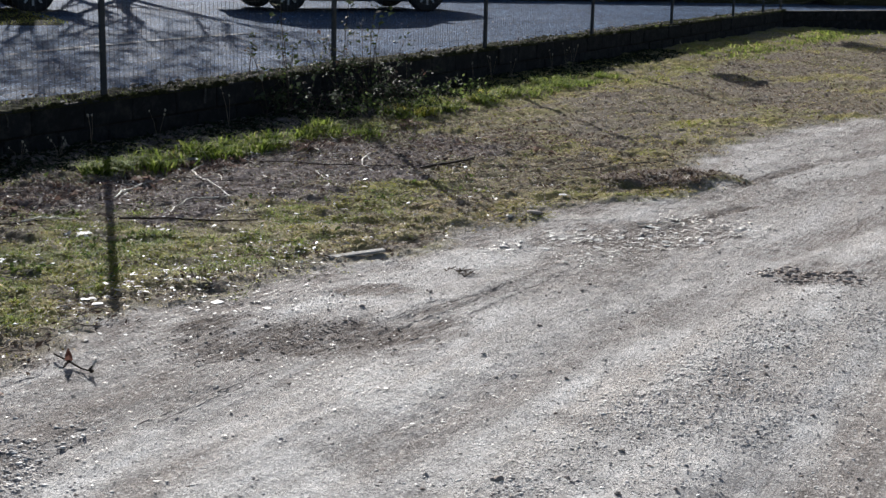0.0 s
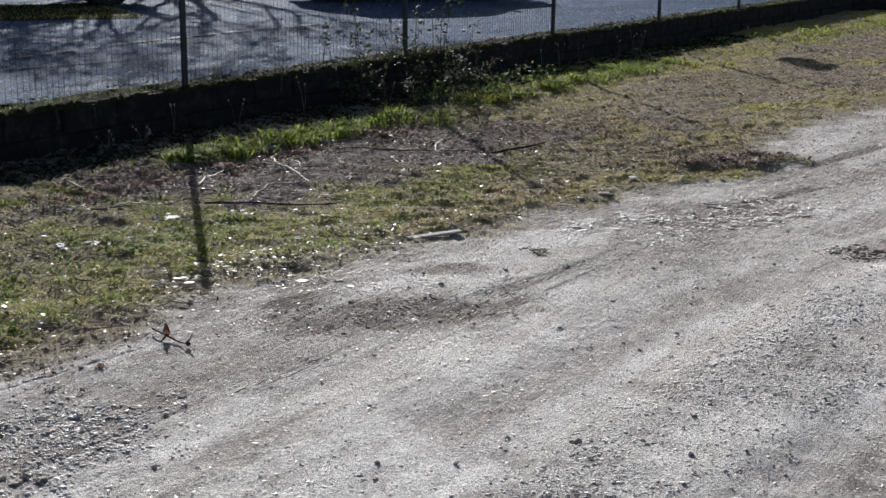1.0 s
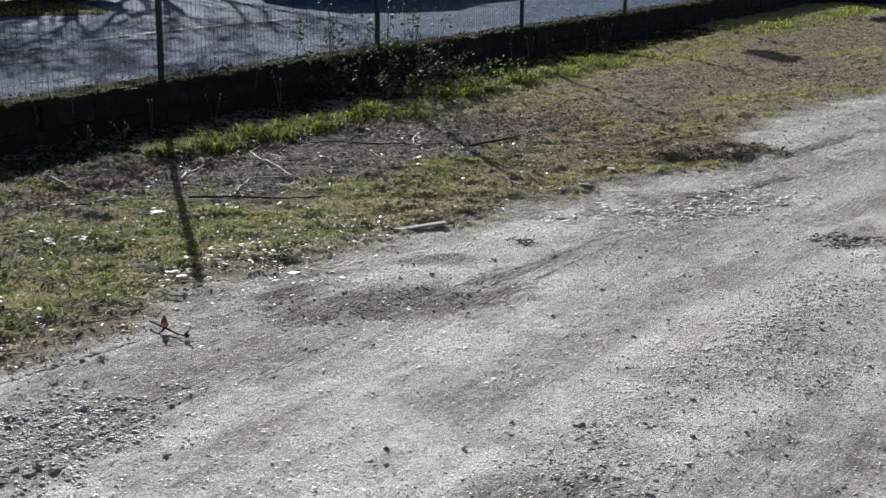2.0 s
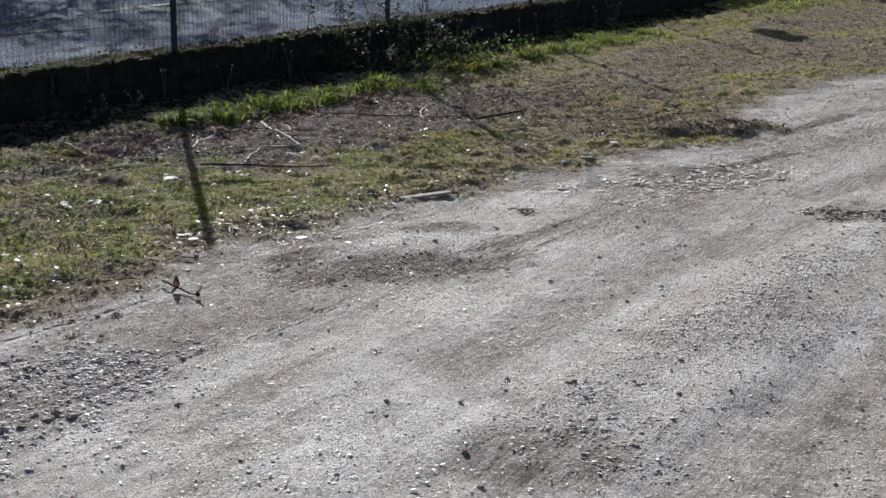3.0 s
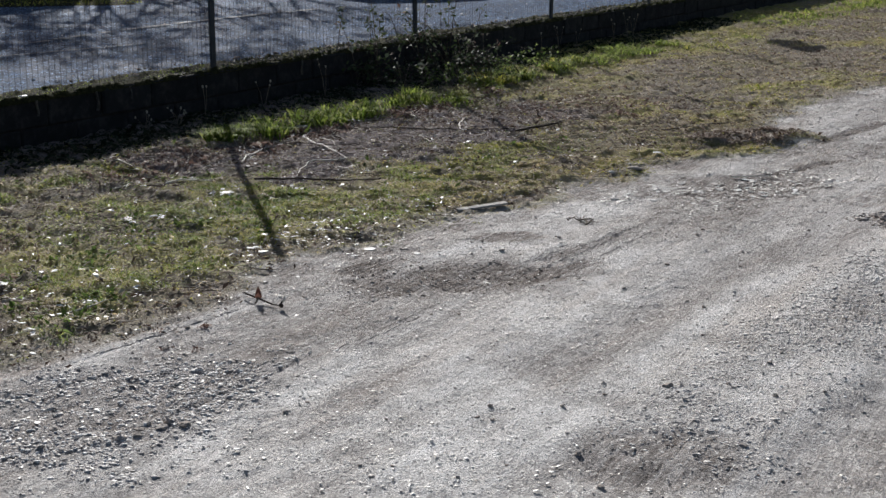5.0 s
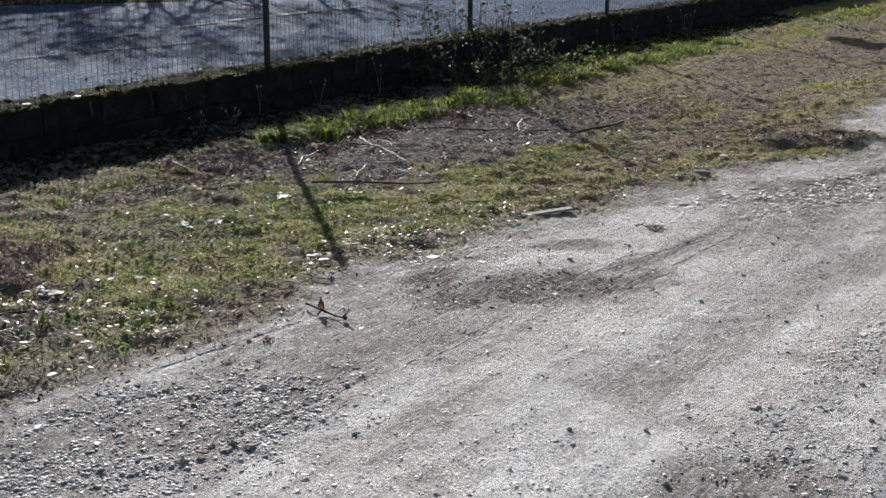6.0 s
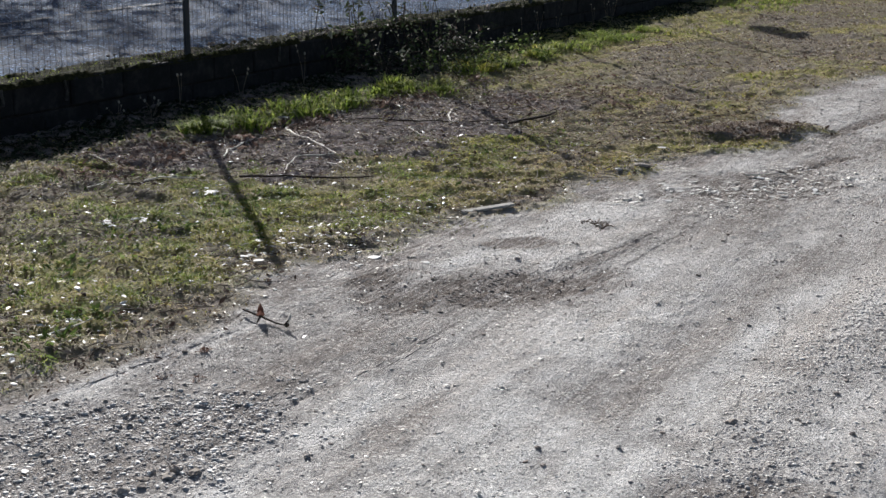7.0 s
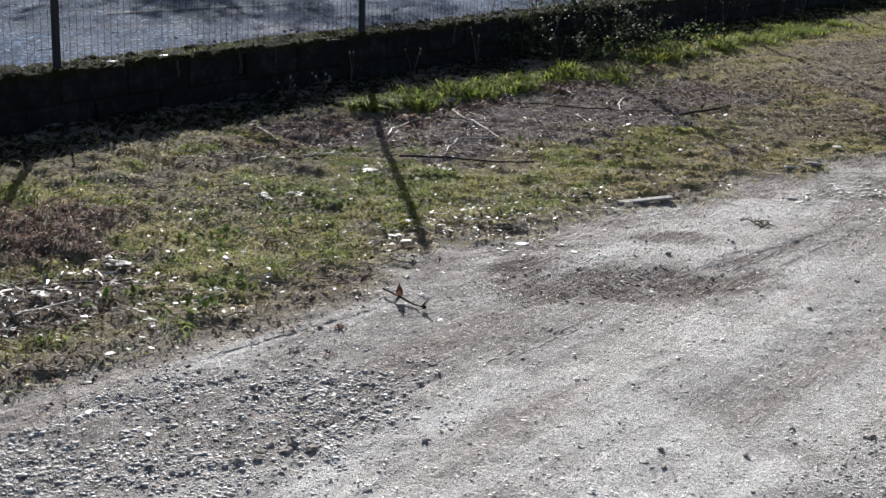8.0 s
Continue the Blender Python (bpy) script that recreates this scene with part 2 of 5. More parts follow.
# ---- materials ----
class Nodes:
    def __init__(self, name):
        self.mat = bpy.data.materials.new(name)
        self.mat.use_nodes = True
        self.t = self.mat.node_tree
        self.bsdf = self.t.nodes["Principled BSDF"]
        self.coord = None

    def node(self, kind, **inputs):
        n = self.t.nodes.new(kind)
        for key, value in inputs.items():
            self.set(n, key, value)
        return n

    def set(self, n, key, value):
        sock = n.inputs[int(key[1:])] if key[0] == "i" and key[1:].isdigit() else n.inputs[key.replace("_", " ")]
        if isinstance(value, bpy.types.NodeSocket):
            self.t.links.new(value, sock)
        else:
            sock.default_value = value

    def place(self):
        if not self.coord:
            self.coord = self.node("ShaderNodeNewGeometry").outputs["Position"]
        return self.coord

    def noise(self, scale, detail=4, rough=0.6, vector=None):
        return self.node("ShaderNodeTexNoise", Vector=vector or self.place(), Scale=scale, Detail=detail, Roughness=rough).outputs[0]

    def cells(self, scale, what="Color"):
        return self.node("ShaderNodeTexVoronoi", Vector=self.place(), Scale=scale).outputs[what]

    def ramp(self, value, *stops):
        n = self.node("ShaderNodeValToRGB", Fac=value)
        els = n.color_ramp.elements
        els[0].position, els[1].position = stops[0][0], stops[-1][0]
        for p, c in stops[1:-1]:
            els.new(p)
        for e, (p, c) in zip(els, stops):
            e.color = (*c, 1) if len(c) == 3 else c
        return n.outputs[0]

    def mix(self, fac, a, b, blend="MIX"):
        n = self.node("ShaderNodeMix")
        n.data_type, n.blend_type = "RGBA", blend
        for key, value in ((0, fac), (6, a), (7, b)):
            if isinstance(value, bpy.types.NodeSocket):
                self.t.links.new(value, n.inputs[key])
            else:
                n.inputs[key].default_value = (*value, 1) if isinstance(value, tuple) and len(value) == 3 else value
        return n.outputs[2]

    def math(self, op, a, b=0.0):
        n = self.node("ShaderNodeMath", i0=a, i1=b)
        n.operation = op
        return n.outputs[0]

    def bump(self, height, strength, distance, under=None):
        n = self.node("ShaderNodeBump", Height=height, Strength=strength, Distance=distance)
        if under:
            self.t.links.new(under, n.inputs["Normal"])
        return n.outputs[0]

    def attribute(self, name):
        n = self.node("ShaderNodeAttribute")
        n.attribute_name = name
        return n

    def out(self, color, rough=0.8, normal=None, metal=0.0, spec=0.5):
        for key, value in (("Base Color", color), ("Roughness", rough), ("Metallic", metal), ("Specular IOR Level", spec)):
            if isinstance(value, tuple) and len(value) == 3:
                value = (*value, 1)
            self.set(self.bsdf, key, value)
        if normal:
            self.t.links.new(normal, self.bsdf.inputs["Normal"])
        return self.mat


def grey(r, g=None, b=None):
    return (r, g if g is not None else r, b if b is not None else r)


def island_material(name, stops, rough=0.85, spec=0.3, grain=300.0, bump=0.3, through_light=0.0, patches=()):
    """Small things joined in one mesh: each piece takes its own colour from the stops, tinted in patches where two tints are given."""
    n = Nodes(name)
    rnd = n.node("ShaderNodeNewGeometry").outputs["Random Per Island"]
    col = n.ramp(rnd, *stops)
    col = n.mix(0.35, col, n.ramp(n.noise(grain, 2), (0.3, grey(0.45)), (0.7, grey(1.35))), "MULTIPLY")
    if patches:
        col = n.mix(1.0, col, n.ramp(n.noise(1.3, 4, 0.65), (0.40, patches[0]), (0.60, patches[1])), "MULTIPLY")
    m = n.out(col, rough, n.bump(n.noise(grain * 1.5, 3), bump, 0.002) if bump else None, 0, spec)
    if through_light:
        tr = n.node("ShaderNodeBsdfTranslucent", Color=col)
        add = n.node("ShaderNodeMixShader", i0=through_light)
        n.t.links.new(n.bsdf.outputs[0], add.inputs[1])
        n.t.links.new(tr.outputs[0], add.inputs[2])
        n.t.links.new(add.outputs[0], n.t.nodes["Material Output"].inputs["Surface"])
    return m


def object_material(name, stops, rough=0.85, spec=0.3, grain=150.0, bump=0.4):
    """Separate pieces on shared meshes: each object takes its own colour from the stops."""
    n = Nodes(name)
    rnd = n.node("ShaderNodeObjectInfo").outputs["Random"]
    col = n.ramp(rnd, *stops)
    col = n.mix(0.5, col, n.ramp(n.noise(grain, 3), (0.3, grey(0.5)), (0.7, grey(1.3))), "MULTIPLY")
    return n.out(col, rough, n.bump(n.noise(grain * 1.3, 4), bump, 0.004), 0, spec)


def ground_material():
    n = Nodes("gravel_and_verge")
    m = n.attribute("cover")
    sep = n.node("ShaderNodeSeparateColor", Color=m.outputs["Color"])
    veg, bare, damp = sep.outputs[0], sep.outputs[1], sep.outputs[2]
    pale = m.outputs["Alpha"]
    grit = n.cells(210.0)
    fine = n.node("ShaderNodeSeparateColor", Color=grit).outputs[0]
    coarse = n.node("ShaderNodeSeparateColor", Color=n.cells(75.0)).outputs[1]
    speck = n.node("ShaderNodeSeparateColor", Color=n.cells(110.0)).outputs[2]
    gravel = n.ramp(n.noise(5.0, 6, 0.7), (0.34, (0.37, 0.355, 0.343)), (0.50, (0.515, 0.50, 0.488)), (0.66, (0.645, 0.632, 0.622)))
    gravel = n.mix(n.math("MULTIPLY", pale, 0.6), gravel, (0.73, 0.72, 0.712))
    gravel = n.mix(0.75, gravel, n.ramp(fine, (0.0, grey(0.60)), (0.5, grey(1.0)), (1.0, grey(1.36))), "MULTIPLY")
    ruts = n.noise(1.0, 5, 0.7, n.node("ShaderNodeMapping", Vector=n.place(), Rotation=(0.0, 0.0, 0.13), Scale=(0.9, 17.0, 1.0)).outputs[0])
    gravel = n.mix(0.75, gravel, n.ramp(ruts, (0.34, grey(0.80, 0.79, 0.78)), (0.5, grey(1.02)), (0.66, grey(1.16))), "MULTIPLY")
    lanes = n.noise(1.0, 4, 0.6, n.node("ShaderNodeMapping", Vector=n.place(), Rotation=(0.0, 0.0, 0.16), Scale=(0.35, 3.6, 1.0)).outputs[0])
    gravel = n.mix(0.8, gravel, n.ramp(lanes, (0.36, (0.79, 0.75, 0.72)), (0.5, (0.97, 0.965, 0.96)), (0.62, (1.04, 1.05, 1.06))), "MULTIPLY")
    gravel = n.mix(0.6, gravel, n.ramp(coarse, (0.0, grey(0.72)), (0.5, grey(1.0)), (1.0, grey(1.25))), "MULTIPLY")
    gravel = n.mix(n.math("GREATER_THAN", speck, 0.93), gravel, (0.80, 0.785, 0.765))
    wet = n.mix(1.0, gravel, (0.30, 0.268, 0.250), "MULTIPLY")
    tread = n.ramp(n.noise(1.0, 3, 0.6, n.node("ShaderNodeMapping", Vector=n.place(), Rotation=(0.0, 0.0, 0.16), Scale=(5.0, 70.0, 1.0)).outputs[0]), (0.40, grey(0.62)), (0.56, grey(1.15)))
    patchy = n.ramp(n.noise(16.0, 6, 0.8), (0.32, grey(0.35)), (0.50, grey(0.95)), (0.7, grey(1.2)))
    gravel = n.mix(n.math("MULTIPLY", damp, n.math("MULTIPLY", patchy, tread)), gravel, wet)
    turf = n.ramp(n.noise(6.0, 6, 0.7), (0.32, (0.20, 0.158, 0.088)), (0.5, (0.30, 0.278, 0.112)), (0.64, (0.44, 0.385, 0.215)))
    turf = n.mix(0.8, turf, n.ramp(n.noise(60.0, 4, 0.8), (0.32, grey(0.38)), (0.55, grey(1.0)), (0.75, (1.9, 1.75, 1.4))), "MULTIPLY")
    moss = n.ramp(n.noise(45.0, 5, 0.8), (0.3, (0.13, 0.125, 0.045)), (0.5, (0.30, 0.29, 0.09)), (0.72, (0.46, 0.43, 0.19)))
    turf = n.mix(n.ramp(n.noise(1.7, 3, 0.6), (0.50, grey(0.0)), (0.62, grey(0.7))), turf, moss)
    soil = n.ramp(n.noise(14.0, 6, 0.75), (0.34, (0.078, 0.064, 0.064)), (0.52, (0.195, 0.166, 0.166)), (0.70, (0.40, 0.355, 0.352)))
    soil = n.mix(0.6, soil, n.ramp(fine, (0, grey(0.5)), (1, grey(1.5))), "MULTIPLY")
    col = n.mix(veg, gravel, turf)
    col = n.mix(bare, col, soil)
    h = n.math("ADD", n.math("MULTIPLY", n.cells(150.0, "Distance"), -0.7), n.math("MULTIPLY", n.noise(120.0, 5, 0.75), 1.2))
    low = n.bump(n.noise(30.0, 6, 0.7), 0.7, 0.012, n.bump(ruts, 0.5, 0.008))
    return n.out(col, 0.95, n.bump(h, 0.7, 0.004, low), 0, 0.03)


def asphalt_material():
    n = Nodes("worn_asphalt_painted_sheen")
    # The sky's blue reflection is put into the base colour.
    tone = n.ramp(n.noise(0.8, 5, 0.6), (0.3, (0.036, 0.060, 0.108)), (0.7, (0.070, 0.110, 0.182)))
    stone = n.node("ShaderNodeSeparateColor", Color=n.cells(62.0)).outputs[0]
    # Chippings differ in tone; the brightest cells are painted glints.
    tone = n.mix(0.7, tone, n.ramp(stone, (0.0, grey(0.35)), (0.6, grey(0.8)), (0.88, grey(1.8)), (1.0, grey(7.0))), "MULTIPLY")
    h = n.math("ADD", n.cells(62.0, "Distance"), n.noise(40.0, 5, 0.75))
    rough = n.ramp(n.noise(2.0, 5, 0.7), (0.35, grey(0.72)), (0.65, grey(0.9)))
    return n.out(tone, rough, n.bump(h, 0.9, 0.008), 0, 0.011)


def rocky(name, a, b, c, scale=12.0, bump=0.5, rough=0.9, spec=0.25):
    n = Nodes(name)
    col = n.ramp(n.noise(scale, 6, 0.7), (0.3, a), (0.5, b), (0.72, c))
    rnd = n.node("ShaderNodeObjectInfo").outputs["Random"]
    col = n.mix(0.5, col, n.ramp(rnd, (0, grey(0.7)), (1, grey(1.25))), "MULTIPLY")
    return n.out(col, rough, n.bump(n.noise(scale * 6, 5, 0.7), bump, 0.01), 0, spec)


def painted(name, color, rough=0.35, metal=0.0, dirt=0.3, scale=30.0):
    n = Nodes(name)
    col = n.mix(dirt, color, n.ramp(n.noise(scale, 5, 0.7), (0.35, grey(0.45)), (0.65, grey(1.2))), "MULTIPLY")
    return n.out(col, n.ramp(n.noise(scale * 2, 3), (0.3, grey(rough)), (0.7, grey(min(1, rough + 0.2)))), n.bump(n.noise(scale * 8, 3), 0.08, 0.002), metal)


GROUND = ground_material()
ASPHALT = asphalt_material()
# Wall colours are near black: the shade on its face is put into them.
BLOCK = rocky("mossy_block_shade_dark", (0.010, 0.011, 0.012), (0.017, 0.018, 0.020), (0.052, 0.051, 0.050))
MORTAR = rocky("old_mortar_shade_dark", (0.015, 0.015, 0.014), (0.027, 0.026, 0.025), (0.045, 0.042, 0.04), 25)
MOSS = rocky("moss_and_dirt", (0.016, 0.015, 0.011), (0.034, 0.036, 0.015), (0.085, 0.08, 0.045), 34, 1.0, 0.95, 0.02)
STEEL = painted("weathered_dark_steel", (0.036, 0.046, 0.058), 0.55, 0.3)
WIRE = rocky("dull_wire", (0.05, 0.055, 0.062), (0.085, 0.092, 0.10), (0.13, 0.14, 0.15), 60, 0.1)
SIGN = painted("sign_sheet", (0.5, 0.5, 0.48), 0.5)
WOODGREY = rocky("weathered_board", (0.36, 0.34, 0.31), (0.48, 0.455, 0.42), (0.58, 0.555, 0.52), 40, 0.3)
BARK_PALE = rocky("peeled_twig", (0.55, 0.50, 0.43), (0.68, 0.63, 0.55), (0.78, 0.74, 0.67), 60, 0.2, 0.6)
BARK_DARK = rocky("dark_twig", (0.035, 0.026, 0.02), (0.065, 0.05, 0.04), (0.12, 0.095, 0.075), 60, 0.4)
TRUNK = rocky("tree_bark", (0.05, 0.04, 0.032), (0.09, 0.075, 0.06), (0.14, 0.12, 0.1), 14, 0.8)
PAPER = island_material("dirty_white_plastic", ((0.0, (0.80, 0.79, 0.77)), (1.0, (0.86, 0.85, 0.84))), 0.5, 0.3, 30, 0, 0.55)
CAR_PAINT = painted("dark_car_paint", (0.012, 0.012, 0.016), 0.18, 0.2, 0.1)
CAR_PAINT_B = painted("dark_red_car_paint", (0.05, 0.010, 0.010), 0.2, 0.2, 0.1)
RUBBER = painted("tyre_rubber", (0.018, 0.018, 0.019), 0.8)
RIM = painted("alloy_rim", (0.50, 0.51, 0.53), 0.35, 0.3, 0.2)
TRIM = painted("black_plastic_trim", (0.02, 0.02, 0.021), 0.6)
LAMP = painted("clear_lamp_cover", (0.6, 0.62, 0.65), 0.12, 0.2, 0.1)
TAIL = painted("red_lamp_cover", (0.35, 0.02, 0.02), 0.15, 0, 0.1)
LINE = rocky("worn_road_paint", (0.055, 0.075, 0.12), (0.10, 0.125, 0.17), (0.30, 0.315, 0.34), 5, 0.3)
GRIT = island_material("gravel_stones", rough=0.7, spec=0.22, stops=((0.0, (0.27, 0.25, 0.235)), (0.25, (0.42, 0.40, 0.388)), (0.6, (0.58, 0.56, 0.548)), (0.86, (0.70, 0.685, 0.675)), (1.0, (0.86, 0.85, 0.84))))
GRIT_DARK = island_material("damp_crumbs", rough=0.95, spec=0.08, stops=((0.0, (0.19, 0.155, 0.135)), (0.6, (0.33, 0.285, 0.255)), (1.0, (0.54, 0.50, 0.465))))
PEBBLE = object_material("pebble", rough=0.6, spec=0.4, bump=0.2, stops=((0.0, (0.36, 0.342, 0.325)), (0.5, (0.50, 0.482, 0.465)), (1.0, (0.66, 0.645, 0.63))))
CHIP = object_material("pale_chip", ((0.0, (0.58, 0.56, 0.53)), (0.5, (0.74, 0.73, 0.71)), (1.0, (0.85, 0.845, 0.83))), 0.6, 0.2, 120, 0.4)
TURF = island_material("dry_turf_blades", ((0.0, (0.19, 0.16, 0.085)), (0.3, (0.37, 0.305, 0.175)), (0.6, (0.53, 0.45, 0.29)), (0.85, (0.68, 0.59, 0.43)), (1.0, (0.74, 0.68, 0.56))), 0.65, 0.12, 200, 0, 0.45, ((0.88, 0.84, 0.86), (1.06, 0.98, 0.74)))
GREEN = island_material("green_grass_blades", ((0.0, (0.11, 0.15, 0.042)), (0.35, (0.25, 0.285, 0.058)), (0.75, (0.47, 0.475, 0.11)), (0.93, (0.56, 0.53, 0.19)), (1.0, (0.62, 0.59, 0.36))), 0.65, 0.10, 200, 0, 0.6, ((0.86, 0.94, 1.05), (1.10, 1.02, 0.78)))
LITTER = island_material("leaf_litter", ((0.0, (0.07, 0.045, 0.034)), (0.4, (0.17, 0.118, 0.090)), (0.7, (0.31, 0.24, 0.195)), (0.9, (0.50, 0.44, 0.38)), (1.0, (0.76, 0.72, 0.66))), 0.85, 0.1, 120, 0, 0.2)
FERN = island_material("dead_bracken", ((0.0, (0.095, 0.060, 0.050)), (0.5, (0.225, 0.152, 0.128)), (0.85, (0.41, 0.32, 0.275)), (1.0, (0.72, 0.66, 0.60))), 0.8, 0.12, 120, 0, 0.4)
BRAMBLE = island_material("bramble_leaf", ((0.0, (0.028, 0.045, 0.018)), (0.6, (0.055, 0.080, 0.034)), (0.84, (0.12, 0.15, 0.095)), (0.93, (0.20, 0.215, 0.175)), (0.96, (0.16, 0.09, 0.07)), (1.0, (0.24, 0.25, 0.23))), 0.65, 0.14, 120, 0, 0.3)
TALL = island_material("tall_grass_blades", ((0.0, (0.065, 0.105, 0.02)), (0.4, (0.19, 0.27, 0.05)), (0.8, (0.37, 0.455, 0.095)), (0.96, (0.49, 0.52, 0.16)), (1.0, (0.54, 0.51, 0.28))), 0.75, 0.08, 200, 0, 0.55)
TWIGS = island_material("small_twigs", ((0.0, (0.06, 0.045, 0.036)), (0.45, (0.15, 0.115, 0.09)), (0.75, (0.36, 0.30, 0.24)), (1.0, (0.66, 0.60, 0.52))), 0.8, 0.15, 60, 0)
LEAF_RED = island_material("dry_red_leaf", ((0.0, (0.19, 0.105, 0.085)), (1.0, (0.24, 0.14, 0.115))), 0.85, 0.05, 60, 0, 0.4)
CHIP_BITS = island_material("pale_bits", ((0.0, (0.30, 0.26, 0.21)), (0.5, (0.52, 0.48, 0.42)), (1.0, (0.80, 0.78, 0.74))), 0.5, 0.4, 120, 0)
CHIP_ISLANDS = island_material("pale_flakes", ((0.0, (0.48, 0.46, 0.435)), (0.5, (0.66, 0.645, 0.625)), (1.0, (0.84, 0.835, 0.82))), 0.5, 0.45, 120, 0)
WEED_LEAF = island_material("weed_leaf", ((0.0, (0.05, 0.085, 0.022)), (0.5, (0.12, 0.18, 0.05)), (0.85, (0.22, 0.29, 0.09)), (1.0, (0.30, 0.36, 0.16))), 0.65, 0.12, 120, 0, 0.45)
# Near-black leaf tones that carry the shade at the wall's foot.
SHADE_LEAF = island_material("shade_dark_leaf", ((0.0, (0.010, 0.018, 0.010)), (0.6, (0.024, 0.036, 0.020)), (0.96, (0.048, 0.066, 0.038)), (1.0, (0.13, 0.15, 0.11))), 0.8, 0.04, 120, 0, 0.2)
MOSS_LUMPS = island_material("moss_lumps", ((0.0, (0.03, 0.033, 0.014)), (0.5, (0.075, 0.082, 0.027)), (0.85, (0.14, 0.14, 0.055)), (1.0, (0.28, 0.26, 0.18))), 0.95, 0.03, 90, 0.4)
GLINT_GRIT = island_material("road_grit", ((0.0, (0.06, 0.07, 0.09)), (0.6, (0.20, 0.22, 0.26)), (1.0, (0.55, 0.57, 0.60))), 0.6, 0.3, 120, 0)
TREE_LEAF = island_material("tree_leaf", ((0.0, (0.04, 0.055, 0.02)), (1.0, (0.10, 0.12, 0.045))), 0.7, 0.1, 20, 0, 0.3)
PRESSED = rocky("pressed_earth", (0.24, 0.22, 0.208), (0.33, 0.308, 0.294), (0.46, 0.437, 0.42), 80, 0.6, 0.95, 0.03)
SEED = painted("dry_seed_head", (0.42, 0.38, 0.31), 0.8, 0, 0.4, 60)

# ---- ground: one sheet to the horizon ----
gx = np.concatenate((np.array([-1500, -400, -120, -40, -15, -9]), np.arange(-8, -0.4, 0.12), np.arange(-0.4, 7.6, 0.03), np.arange(7.6, 13, 0.06),
                     np.arange(13, 30, 0.15), np.array([31, 34, 40, 60, 120, 400, 1500])))
gy = np.concatenate((np.array([-1500, -400, -120, -40, -15, -7]), np.arange(-6, 1.6, 0.1), np.arange(1.6, 3.6, 0.03), np.arange(3.6, 5.5, 0.0125),
                     np.arange(5.5, 8.5, 0.03), np.array([8.55, 9, 12, 20, 60, 200, 1500])))
X, Y = np.meshgrid(gx, gy, indexing="ij")
near = (np.abs(X) < 35) & (Y < 8.6) & (Y > -6.5)
Z = np.where(near, ground_z(X, Y), -0.02)
ni, nj = X.shape
idx = np.arange(ni * nj).reshape(ni, nj)
quads = np.stack((idx[:-1, :-1], idx[1:, :-1], idx[1:, 1:], idx[:-1, 1:]), -1).reshape(-1, 4)
ground_me = fast_mesh("ground", np.stack((X, Y, Z), -1).reshape(-1, 3), quads)
smooth_faces(ground_me)
cover = np.stack([np.broadcast_to(a, X.shape) for a in masks(X, Y)], -1).reshape(-1, 4).astype(np.float32)
att = ground_me.color_attributes.new("cover", "FLOAT_COLOR", "POINT")
att.data.foreach_set("color", cover.ravel())
thing("ground", ground_me, GROUND, "pale grey gravel track with a brown-green grass verge", "ground", kind="structure")

# ---- asphalt behind the wall ----
ax = np.concatenate((np.array([-1500, -200, -30]), np.arange(-6, 36, 0.5), np.array([60, 200, 1500])))
ay = np.concatenate((np.array([WALL_BACK - 0.06]), np.arange(8.8, 30, 0.5), np.array([60, 200, 1500])))
X, Y = np.meshgrid(ax, ay, indexing="ij")
Z = ROAD_Z + 0.012 * (fbm(X, Y, 0.3, 70) - 0.5) * (Y < 40)
idx = np.arange(X.size).reshape(X.shape)
quads = np.stack((idx[:-1, :-1], idx[1:, :-1], idx[1:, 1:], idx[:-1, 1:]), -1).reshape(-1, 4)
asphalt_me = fast_mesh("road", np.stack((X, Y, Z), -1).reshape(-1, 3), quads)
smooth_faces(asphalt_me)
thing("road", asphalt_me, ASPHALT, "worn grey asphalt road, sky sheen and glints in its colour", "road", kind="structure")
# the road's apron past the wall's turn
side = Vector((-ROAD_DIR.y, ROAD_DIR.x))
bm = bmesh.new()
a0 = CORNER + side * 0.12
poly = [(a0.x, a0.y), (a0.x + ROAD_DIR.x * 80, a0.y + ROAD_DIR.y * 80), (a0.x + ROAD_DIR.x * 80, 8.57), (a0.x, 8.57)]
top = [bm.verts.new((x, y, ROAD_Z - 0.004)) for x, y in poly]
bot = [bm.verts.new((x, y, -0.1)) for x, y in poly]
bm.faces.new(top)
for i in range(4):
    j = (i + 1) % 4
    bm.faces.new((top[i], bot[i], bot[j], top[j]))
me = bpy.data.meshes.new("road")
bm.to_mesh(me)
bm.free()
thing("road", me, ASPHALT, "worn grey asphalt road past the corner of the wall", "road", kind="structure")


def paint_line(points, width):
    left, right = [], []
    for i, p in enumerate(points):
        p = Vector(p)
        d = (Vector(points[min(i + 1, len(points) - 1)]) - Vector(points[max(i - 1, 0)])).normalized()
        s = Vector((-d.y, d.x)) * width / 2
        left.append((*(p + s), ROAD_Z + 0.012))
        right.append((*(p - s), ROAD_Z + 0.012))
    n = len(points)
    faces = [(i, i + 1, n + i + 1, n + i) for i in range(n - 1)]
    thing("road_marking", fast_mesh("road_marking", left + right, faces), LINE, "faded white painted line on the asphalt", "road marking", kind="structure")


def arc(p, q, sag, n=14):
    p, q = Vector(p), Vector(q)
    s = Vector((-(q - p).y, (q - p).x)).normalized()
    return [p.lerp(q, i / n) + s * sag * 4 * (i / n) * (1 - i / n) for i in range(n + 1)]


lane = arc((7.0, 11.32), (12.6, 11.65), 0.22, 60)
q = random.Random(77)
k = 0
